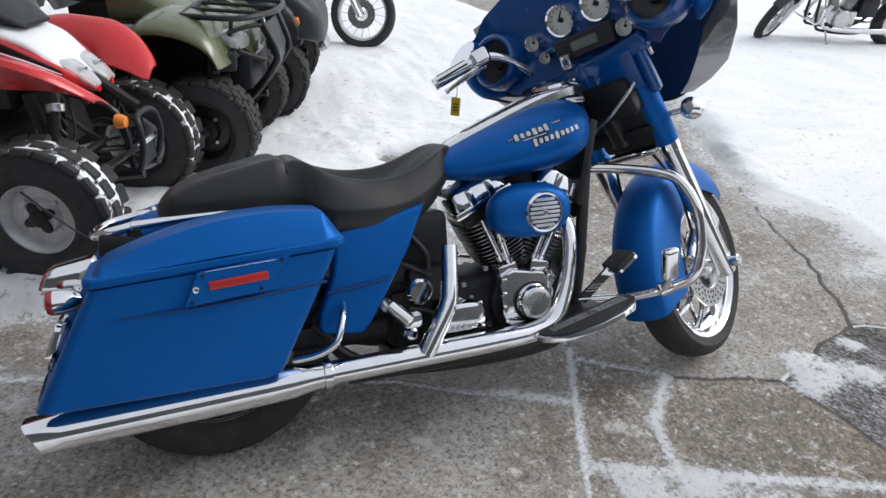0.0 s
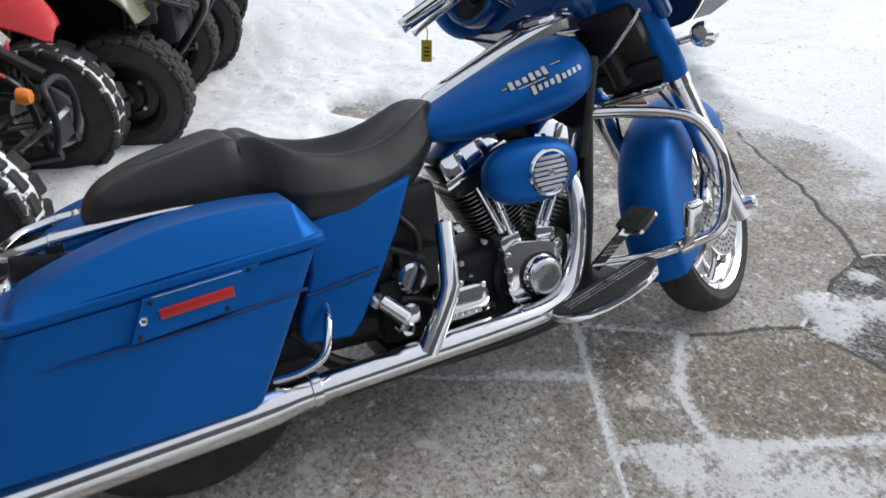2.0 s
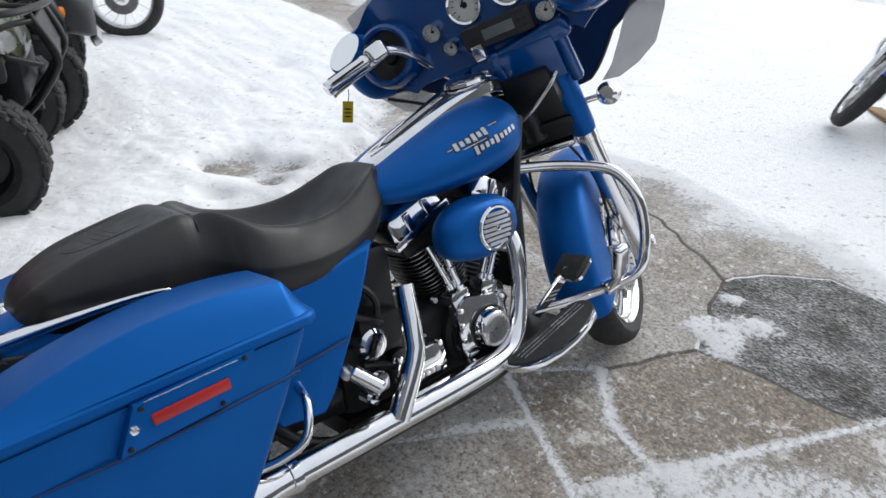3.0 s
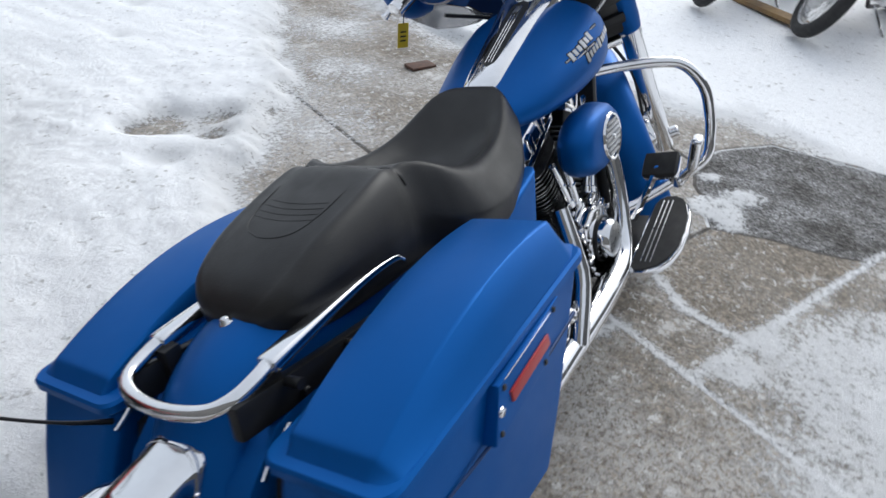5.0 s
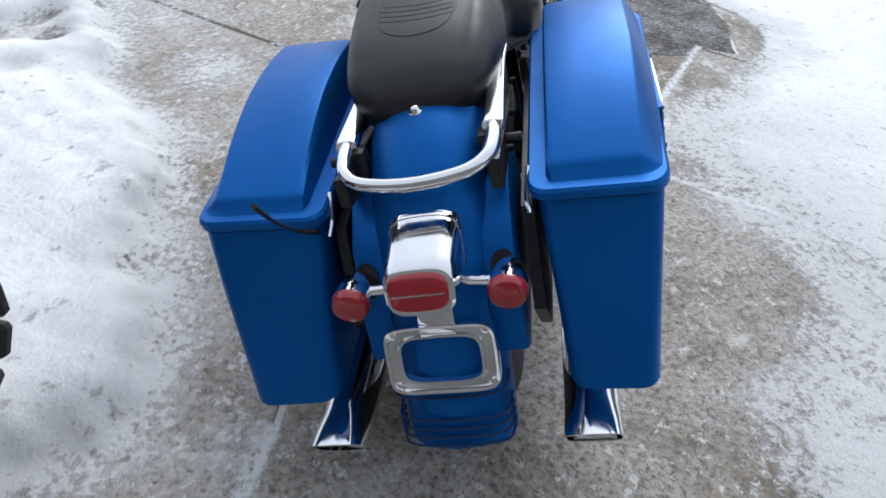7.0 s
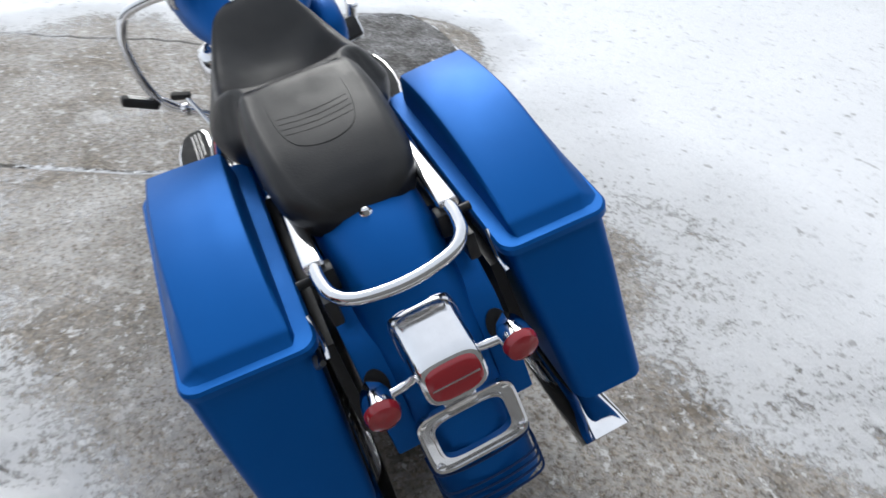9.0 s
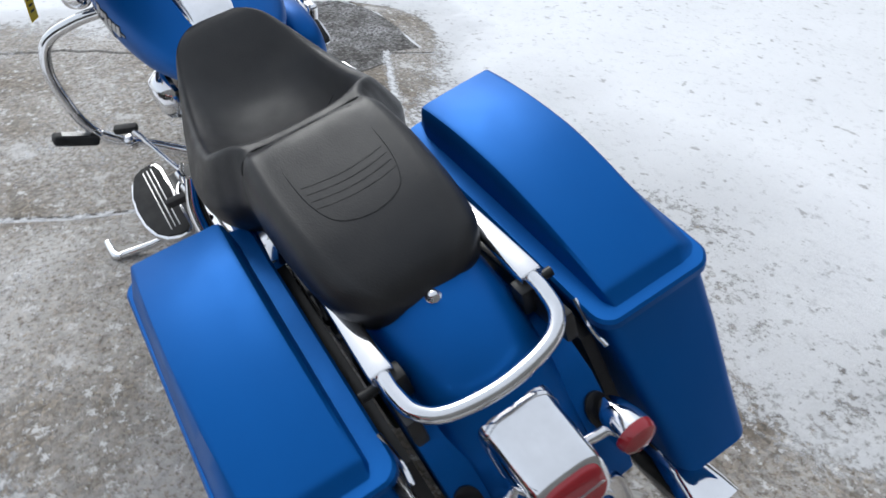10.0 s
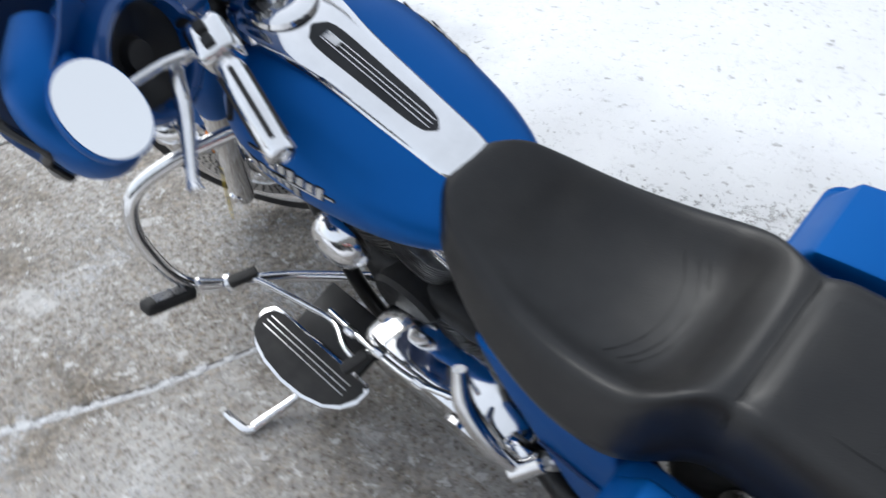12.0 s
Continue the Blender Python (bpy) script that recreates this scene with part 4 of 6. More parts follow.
grab_rail()


def tail():
    lamp = new("tail_light")
    lamp.parent = bike
    tagged(lamp, "chrome tail light with a split red lens")
    trim = Matrix.Translation((-.185, 0, .545)) @ Matrix.Diagonal((.93, .9, .84, 1)) @ Matrix.Translation((.185, 0, -.545))
    rings = []
    for x, w, zc, h, p in ((-.165, .058, .54, .057, 3.2), (-.183, .06, .54, .059, 3.2), (-.19, .057, .54, .056, 3.4), (-.22, .055, .538, .05, 3.6), (-.275, .053, .535, .042, 3.6), (-.292, .052, .533, .039, 3.6), (-.296, .048, .533, .036, 3.6)):
        rings.append([(x + .42 * (b - zc), a, b) for a, b in oval(w * 1.1, h, 36, (0, zc), p)])
    part("housing", xf(loft(rings), trim), CHROME, lamp)
    lens = part("lens", xf(loft([[(x + .42 * (b - .535), a, b) for a, b in oval(w, h, 36, (0, .535), 3.4)] for x, w, h in ((-.288, .049, .03), (-.299, .0485, .0295), (-.303, .044, .026), (-.304, .03, .016))]), trim), RED_LENS, lamp, "red lens split by a thin bar")
    part("lens_bar", xf(box(.004, .086, .0022, (-.304, 0, .535), .0006, (0, 23, 0)), trim), BRUSHED, lens)
    part("housing_ridge", xf(loft([[(x + .42 * (b - .54), a, b) for a, b in oval(w, h, 36, (0, .54), 3.4)] for x, w, h in ((-.19, .0625, .0555), (-.194, .064, .057), (-.199, .0625, .0555))]), trim), CHROME, lamp)
    part("signal_bar", tube([(-.235, .12, .5), (-.225, .06, .495), (-.205, .03, .49), (-.205, -.03, .49), (-.225, -.06, .495), (-.235, -.12, .5)], .0085, 12, 24), CHROME, bike)
    for s in (-1, 1):
        sg = new("rear_signal")
        sg.parent = bike
        tagged(sg, "chrome bullet turn signal with red lens")
        part("housing", xf(lathe([(0, .03), (.013, .028), (.023, .012), (.028, -.012), (.0295, -.03), (.027, -.03)], 28, "x"), Matrix.Translation((-.228, s * .119, .5))), CHROME, sg)
        part("lens", xf(lathe([(.029, -.028), (.0295, -.036), (.026, -.044), (.016, -.049), (0, -.051)], 28, "x"), Matrix.Translation((-.228, s * .119, .5))), RED_LENS, sg)
    frame_at = pose(-.281, .0, .392, 0, 24, 0)
    outer, inner = oval(.088, .056, 40, (0, 0), 6), oval(.06, .034, 40, (0, 0), 4)
    rings = [[(h, a, b) for a, b in o] for o, h in ((outer, .005), (outer, -.006), (oval(.087, .055, 40, (0, 0), 6), -.009), (oval(.083, .051, 40, (0, 0), 6), -.008), (oval(.081, .049, 40, (0, 0), 6), -.001), (oval(.068, .041, 40, (0, 0), 4.5), -.001), (oval(.066, .039, 40, (0, 0), 4.5), -.007), (oval(.062, .036, 40, (0, 0), 4.5), -.007), (inner, .005))]
    pf = part("plate_frame", xf(loft(rings, cap=False, close=True), frame_at), CHROME, bike, "empty chrome licence plate frame")
    part("plate_bracket", xf(box(.03, .06, .05, (.012, 0, .06), .008), frame_at), CHROME, pf)
    for a in (-.074, .074):
        for b in (-.043, .043):
            part("frame_bolt", xf(lathe([(0, -.006), (.006, -.005), (.008, 0)], 14, "x"), frame_at @ Matrix.Translation((-.001, a, b))), CHROME, pf)


tail()


def muffler(s):
    rings = []
    for x, r in ((.335, .034), (.3, .036), (.25, .044), (.2, .046), (-.2, .046), (-.262, .046)):
        rings.append([(x, s * (.212) + r * math.cos(a), .247 + r * math.sin(a) - .034 * (.335 - x)) for a in (2 * math.pi * k / 28 for k in range(28))])
    zc = .247 - .034 * .625
    for x, w, h, cut in ((-.268, .046, .044, .1), (-.298, .046, .041, .55), (-.318, .0455, .038, 1.0), (-.318, .0425, .035, 1.0), (-.24, .04, .033, .6)):
        ring = [(.212 * s + a, zc + b) for a, b in oval(w, h, 28, (0, 0), 2 + 2.6 * min(1, cut))]
        rings.append([(x - cut * .02 * (b - zc) / h, a, b) for a, b in ring])
    m = part("muffler", loft(rings), CHROME, bike, "slash-cut chrome muffler")
    part("muffler_core", cyl((-.18, s * .212, zc), (-.245, s * .212, zc), .04), BLACK, m)
    part("muffler_clamp", lathe([(.034, -.012), (.038, -.01), (.038, .01), (.034, .012)], 28, "x", (.34, s * .212, .247)), CHROME, m)


for s in (-1, 1):
    muffler(s)
part("exhaust_shield", tube([(.34, -.212, .247), (.6, -.212, .252), (.8, -.212, .256), (.95, -.205, .262), (1.02, -.193, .295), (1.06, -.183, .375), (1.08, -.172, .46), (1.085, -.155, .54), (1.07, -.12, .585)], [.031, .031, .031, .029, .026, .023, .022, .022, .02], 20, 60), CHROME, bike, "chrome exhaust heat shield")
part("rear_exhaust_shield", tube([(.606, -.222, .258), (.652, -.222, .335), (.672, -.22, .37), (.684, -.216, .4), (.694, -.2, .46), (.704, -.18, .535)], [.027, .025, .0245, .024, .023, .022], 18), CHROME, bike, "chrome rear exhaust heat shield")
part("exhaust_pipe", tube([(.4, -.19, .225), (.7, -.18, .22), (.95, -.17, .225), (1.05, -.12, .25)], .026, 14, 20), BLACK, bike)
part("left_exhaust_pipe", tube([(.335, .212, .247), (.45, .2, .25), (.58, .16, .25), (.66, .05, .23)], .028, 16, 20), BLACK, bike)

# ---- engine, frame and controls ----
def cylinder(base, lean, name):
    """A finned cylinder with its rocker box, leaning along x by degrees."""
    m = pose(*base, 0, lean, 0)
    holder = new(name)
    holder.parent = bike
    tagged(holder, "black finned engine cylinder with chrome rocker cover")
    part("barrel", xf(cyl((0, 0, -.02), (0, 0, .27), .066, 28), m), BLACK, holder)
    for k in range(15):
        z = .035 + .0125 * k
        w = .068 + .016 * min(1, k / 6) + (.004 if k > 9 else 0)
        part("fin", xf(plate(oval(w, w * 1.08, 24, (0, 0), 3.4), z, z + .0026, 0, "xy"), m), FIN, holder)
    part("head", xf(box(.165, .15, .05, (0, 0, .235), .012), m), BLACK, holder)
    part("rocker_cover", xf(join(box(.195, .172, .022, (0, 0, .258), .006), loft([[(x, y, z) for x, y in oval(w, h, 28, (0, 0), 7)] for z, w, h in ((.268, .094, .083), (.312, .09, .08), (.322, .084, .074), (.328, .07, .06))]), box(.02, .176, .05, (-.03, 0, .29), .004), box(.02, .176, .05, (.035, 0, .29), .004)), m), CHROME, holder, "chrome rocker cover")
    for x in (-.07, .0, .07):
        part("head_bolt", xf(cyl((x, -.084, .268), (x, -.076, .268), .008, 8), m), BLACK, holder)


cylinder((.965, 0, .395), -25, "rear_cylinder")
cylinder((1.0, 0, .395), 26, "front_cylinder")
part("crankcase", join(box(.36, .2, .2, (.93, 0, .32), .04, segs=3), cyl((.95, -.13, .33), (.95, .12, .33), .1, 28, .01)), CRINKLE, bike, "black crankcase")
part("transmission", join(box(.26, .2, .17, (.68, .0, .32), .03), box(.12, .26, .1, (.66, 0, .42), .02)), CRINKLE, bike)
part("oil_pan", box(.5, .18, .06, (.8, 0, .2), .02), BLACK, bike)
cover = part("cam_cover", join(plate([(.86, .42), (.9, .44), (1.0, .42), (1.035, .36), (1.02, .28), (.96, .25), (.89, .26), (.865, .31)], -.135, -.165, .01), plate([(1.0, .4), (1.03, .42), (1.05, .39), (1.03, .37)], -.14, -.155, .004)), CHROME, bike, "chrome cam cover")
part("timer_cover", xf(lathe([(.045, .04), (.049, .036), (.053, .02), (.056, .0)], 40), pose(.958, -.16, .34, 0, 0, 180)), CHROME, cover)
part("timer_cap", xf(lathe([(0, .043), (.03, .0425), (.04, .041), (.046, .037)], 40), pose(.958, -.16, .34, 0, 0, 180)), BRUSHED, cover, "brushed round cap")
part("timer_ring", xf(lathe([(.056, .012), (.06, .01), (.06, -.004), (.056, -.006)], 40), pose(.958, -.16, .34, 0, 0, 180)), BLACK, cover)
for x, z in ((.872, .41), (.872, .37), (.872, .33), (.876, .29), (.9, .262), (1.015, .405), (1.02, .3), (.96, .432)):
    part("cover_bolt", cyl((x, -.16, z), (x, -.172, z), .007, 10, .002), CHROME, cover)
for x, z in ((.77, .4), (.79, .36), (.78, .3), (.845, .27), (.84, .44), (.81, .33)):
    part("case_bolt", cyl((x, -.1, z), (x, -.112, z), .008, 6), BRUSHED, bike)
for a, b in (((.885, -.125, .46), (.83, -.12, .585)), ((.905, -.135, .45), (.862, -.135, .58)), ((.985, -.125, .45), (1.045, -.125, .58)), ((1.0, -.135, .44), (1.075, -.12, .57))):
    d = V(b) - V(a)
    part("pushrod_tube", join(cyl(a, b, .0095, 14), cyl(a, V(a) + d * .16, .014, 14, .003), cyl(V(a) + d * .5, V(a) + d * .56, .0125, 14, .003)), CHROME, bike)
for x in (.893, .995):
    part("lifter_block", box(.06, .05, .034, (x, -.125, .437), .008, (0, -15 if x < .95 else 15, 0)), CHROME, bike)


def air_cleaner():
    holder = new("air_cleaner")
    holder.parent = bike
    tagged(holder, "oval blue air cleaner with round chrome grille")
    c = (.955, .605)
    rings = []
    for y, w, h in ((-.13, .11, .066), (-.145, .125, .077), (-.165, .127, .079), (-.19, .122, .074), (-.206, .106, .062), (-.212, .085, .048)):
        rings.append([(a, y, b + .02 * (a - c[0])) for a, b in oval(w, h, 40, c, 2.3)])
    part("cover", loft(rings), BLUE, holder)
    at = pose(.98, -.205, .602, 0, 0, 180)
    g = part("grille", xf(lathe([(.05, -.005), (.056, -.002), (.058, .008), (.055, .013), (.05, .012), (.049, .006), (0, .006)], 44), at), CHROME, holder, "round slotted chrome grille")
    for k in range(7):
        z = -.036 + .012 * k
        w = math.sqrt(.047 ** 2 - z * z)
        part("grille_slat", xf(box(2 * w, .007, .0085, (0, .0105, z), .0028), at), RIM_SILVER, g)
    part("centre_bolt", xf(lathe([(0, .018), (.006, .017), (.008, .012), (.009, .008)], 16), at), CHROME, g)


air_cleaner()
part("carburettor", box(.07, .08, .08, (.945, -.08, .56), .015), BRUSHED, bike)
part("horn_cover", xf(lathe([(0, .05), (.03, .048), (.05, .036), (.062, .012), (.062, 0), (.05, -.01)], 32), pose(1.0, .14, .585, 0, 0, 0)), CHROME, bike, "chrome horn cover")
primary = part("primary_cover", join(loft([[(x, y, z) for x, z in oval(w, h, 40, (.785, .29), 3)] for y, w, h in ((.1, .215, .085), (.2, .215, .085), (.226, .2, .075), (.234, .17, .052))])), CHROME, bike, "long chrome primary cover")
part("derby_cover", lathe([(.07, 0), (.068, .012), (.05, .017), (0, .018)], 36, "y", (.68, .231, .295)), CHROME, primary)
for k in range(9):
    a = 2 * math.pi * k / 9
    part("cover_bolt", cyl((.785 + .19 * math.cos(a), .21, .29 + .066 * math.sin(a)), (.785 + .19 * math.cos(a), .234, .29 + .066 * math.sin(a)), .008, 10, .002), CHROME, primary)
tc = part("transmission_cover", join(loft([[(x, -y, z) for x, z in oval(w, h, 32, (.735, .318), 3.4)] for y, w, h in ((.1, .078, .05), (.15, .078, .05), (.165, .072, .044), (.17, .055, .03))])), CHROME, bike, "chrome transmission end cover")
for k in range(6):
    part("cover_rib", box(.012, .004, .012, (.69 + .017 * k, -.1705, .298), .001), BRUSHED, tc)
for x, z in ((.675, .355), (.735, .372), (.795, .355), (.8, .285)):
    part("cover_bolt", cyl((x, -.15, z), (x, -.168, z), .008, 10, .002), CHROME, tc)
part("starter", cyl((.63, -.06, .405), (.63, -.14, .405), .038, 24, .008), CHROME, bike)
part("oil_filler", cyl((.585, -.13, .3), (.585, -.175, .3), .02, 18, .006), CHROME, bike)
for a, b, c in (((.56, -.11, .5), (.64, -.13, .46), (.7, -.1, .43)), ((.62, -.1, .56), (.66, -.12, .5), (.65, -.11, .42)), ((.6, -.12, .36), (.66, -.13, .34), (.7, -.12, .3))):
    part("hose", tube([a, b, c], .009, 8, 10), BLACK, bike)
part("battery_box", box(.2, .16, .22, (.5, 0, .47), .02), BLACK, bike)
part("oil_tank", box(.2, .19, .2, (.64, 0, .52), .03), BLACK, bike)
part("top_motor_mount", box(.3, .06, .08, (.98, 0, .7), .015), BLACK, bike)

for s in (-1, 1):
    part("frame_tube", tube([(.33, s * .12, .36), (.42, s * .13, .25), (.6, s * .135, .19), (.95, s * .135, .18), (1.09, s * .125, .22), (1.14, s * .115, .36), (1.185, s * .085, .62), (1.225, s * .05, .84)], .018, 12, 44), BLACK, bike, "black frame tube")
    part("seat_rail", tube([(.66, s * .07, .63), (.6, s * .09, .6), (.5, s * .1, .55), (.4, s * .11, .45), (.33, s * .12, .36)], .014, 10, 24), BLACK, bike)
    part("swingarm", box(.46, .03, .06, (.3, s * .12, .32), .01, (0, 3, 0)), BLACK, bike)
    part("bag_guard", tube([(.4, s * .19, .42), (.385, s * .25, .4), (.36, s * .27, .345), (.315, s * .25, .315), (.26, s * .22, .3)], .0095, 10, 24), CHROME, bike, "chrome saddlebag guard")
    part("fender_strut", box(.34, .02, .05, (.02, s * .118, .6), .006, (0, 8, 0)), BLACK, bike)
    for x in (-.04, .06, .16):
        part("strut_bolt", cyl((x, s * .125, .605 + .1 * x), (x, s * .138, .605 + .1 * x), .006, 10, .002), BLACK, bike)
    pg = part("passenger_peg", join(cyl((.52, s * .2, .4), (.565, s * .245, .355), .018, 16, .006), box(.05, .035, .04, (.58, s * .2, .35), .01)), CHROME, bike, "folded chrome passenger peg")
    part("peg_tip", xf(lathe([(0, -.02), (.016, -.016), (.018, 0), (.014, .006)], 16, "x"), pose(.517, s * .197, .403, 0, -40, s * 40)), BRUSHED, pg)
part("downtube_cover", box(.03, .22, .26, (1.185, 0, .72), .01, (0, 12, 0)), BLACK, bike)
part("regulator", box(.05, .16, .1, (1.17, 0, .42), .01, (0, 12, 0)), CRINKLE, bike)


def crash_bar():
    loops = [(1.2, .06, .722), (1.255, .16, .722), (1.3, .25, .716), (1.335, .335, .69), (1.35, .38, .62), (1.352, .392, .53), (1.35, .388, .45), (1.338, .36, .385), (1.315, .285, .335), (1.275, .2, .275), (1.2, .12, .235), (1.14, .07, .22)]
    right = [(1.2, .06, .7), (1.28, .13, .695), (1.345, .238, .684), (1.375, .292, .66), (1.4, .33, .593), (1.413, .338, .513), (1.413, .336, .442), (1.4, .32, .38), (1.36, .245, .335), (1.29, .16, .3), (1.2, .1, .29)]
    for s in (-1, 1):
        b = part("engine_guard", tube([(x, s * y, z) for x, y, z in (loops if s > 0 else right)], .015, 14, 60), CHROME, bike, "looped chrome engine guard")
        part("guard_mount", join(box(.04, .05, .04, (1.2, s * .05, .722 if s > 0 else .7), .008)), BLACK, b)
        pegm = (1.325, s * .315, .352)
        if s < 0:
            hp = part("highway_peg", box(.05, .03, .1, (1.325, -.315, .43), .014, (14, -10, 0), 3), CHROME, bike, "folded chrome highway peg")
            part("peg_clamp", join(cyl((1.345, -.262, .342), (1.33, -.31, .39), .012, 14), cyl((1.335, -.25, .335), (1.37, -.265, .35), .022, 16, .004)), CHROME, hp)
            continue
        hp = part("highway_peg", join(box(.042, .115, .03, (1.335, s * .43, .43), .012, (s * 33, 0, s * 5), 3)), RUBBER, bike, "rubber highway peg")
        part("peg_clamp", join(cyl(pegm, (1.335, s * .365, .41), .012, 14), lathe([(.02, -.014), (.023, -.01), (.023, .01), (.02, .014)], 18, "y", pegm)), CHROME, hp)
        for k in (-1, 0, 1):
            part("peg_strip", box(.004, .07, .002, (1.335 + .009 * k, s * .4215, .4435), .0, (s * 33, 0, s * 5)), BRUSHED, hp)


crash_bar()


def board_outline(k=0.0):
    """A half-moon: straight inner edge, bowed outer edge, rounded ends."""
    y0, y1 = .228 + k, .345 - k
    return [(.922 + k, y0 + .012), (.934 + k, y0), (1.2 - k, y0), (1.226 - k, y0 + .008), (1.239 - k, y0 + .026), (1.24 - k, y0 + .046), (1.228 - k, y0 + .068), (1.2 - k * .7, y1 - .02), (1.15, y1 - .006),
            (1.09, y1), (1.03, y1 - .004), (.98, y1 - .018), (.945 + k * .6, y1 - .04), (.924 + k, y1 - .07)]


def floorboard(s):
    fix = (lambda b: b) if s > 0 else flip
    tilt = pose(1.07, 0, .295, 0, -14, 0) if s < 0 else pose(1.06, .05, .31, -4, -7.5, 0)
    tilt = tilt @ Matrix.Translation((-1.07, 0, 0))
    b = part("floorboard", fix(xf(plate(board_outline(), -.012, .004, .006, "xy"), tilt)), CHROME, bike, "chrome-edged half-moon rider floorboard")
    part("board_pad", fix(xf(plate(board_outline(.008), .003, .009, .002, "xy"), tilt)), RUBBER, b, "black rubber pad")
    for y in (.256, .268, .28):
        part("board_strip", fix(xf(box(.25, .003, .003, (1.085, y, .0095), .001), tilt)), BRUSHED, b)
    part("board_bracket", fix(xf(box(.2, .12, .02, (1.07, .17, -.02), .005), tilt)), BLACK, b)


for s in (-1, 1):
    floorboard(s)
pedal = part("brake_pedal", join(loft([[(x + .011 * a, y + .005 * b, z - .008 * a) for a, b in ((-1, -1), (1, -1), (1, 1), (-1, 1))] for x, y, z in ((1.1, -.2, .325), (1.12, -.214, .355), (1.16, -.236, .405), (1.188, -.252, .442))])), CHROME, bike, "chrome brake pedal arm")
part("pedal_pad", xf(box(.07, .09, .018, (0, 0, 0), .007), pose(1.19, -.258, .448, -6, -38, 0)), RUBBER, pedal)
part("pedal_rim", xf(loft([[(a, b, z) for a, b in oval(.04, .05, 28, (0, 0), 5)] for z in (-.012, -.003)]), pose(1.19, -.258, .448, -6, -38, 0)), CHROME, pedal)
shift = part("shift_lever", tube([(1.22, .285, .44), (1.19, .275, .425), (1.11, .248, .372), (1.066, .235, .352), (1.03, .24, .352), (.98, .262, .36), (.93, .268, .362)], .0075, 10, 30), CHROME, bike, "chrome heel-toe shift lever")
for p, r in (((1.224, .297, .446), (0, -12, 70)), ((.935, .272, .366), (0, 8, 70))):
    part("shift_peg", xf(box(.062, .026, .02, (0, 0, 0), .008), pose(*p, *r)), RUBBER, shift)
part("shift_rod", tube([(1.06, .225, .37), (.95, .235, .4), (.8, .24, .425), (.7, .22, .44)], .007, 10, 16), CHROME, bike)
for x, z in ((.97, .4), (.88, .418), (.77, .43)):
    part("rod_joint", cyl((x - .012, .236, z - .003), (x + .012, .238, z + .003), .0115, 10, .003), CHROME, bike)
part("side_trim", tube([(.665, .205, .575), (.645, .232, .51), (.6, .24, .43), (.56, .235, .37)], [.012, .018, .018, .012], 12, 16), CHROME, bike, "curved chrome trim beside the side cover")
stand = part("side_stand", tube([(1.02, .19, .22), (1.07, .29, .19), (1.105, .394, .165), (1.128, .5, .168)], [.014, .013, .011, .013], 12, 18), CHROME, bike, "chrome side stand")
part("stand_foot", tube([(1.12, .5, .17), (1.135, .515, .172), (1.165, .52, .176), (1.2, .522, .18)], [.012, .013, .012, .011], 10, 10), CHROME, stand)


# ---- fairing and handlebar ----
def batwing(u, v):
    """A point of the outer shell: u across from -1 to 1, v up from 0 to 1."""
    a = abs(u)
    y = .445 * math.sin(u * 1.45) / math.sin(1.45)
    low = np.interp(a, (0, .2, .27, .335, .455, .64, .8, 1), (.9, .872, .876, .905, .985, 1.03, 1.035, 1.07))
    high = np.interp(a, (0, .3, .5, .6, .75, .9, 1), (1.34, 1.32, 1.26, 1.225, 1.2, 1.175, 1.14))
    z = low + (high - low) * v
    x = 1.50 - .24 * a ** 2.4 - .57 * max(z - 1.0, 0) ** 2 - .09 * max(v - .6, 0)
    return V((x, y, z))


def shell(off=0.0, n=44, m=14, v0=0.0, v1=1.0):
    return [[batwing(-1 + 2 * i / n, v0 + (v1 - v0) * j / m) for j in range(m + 1)] for i in range(n + 1)]


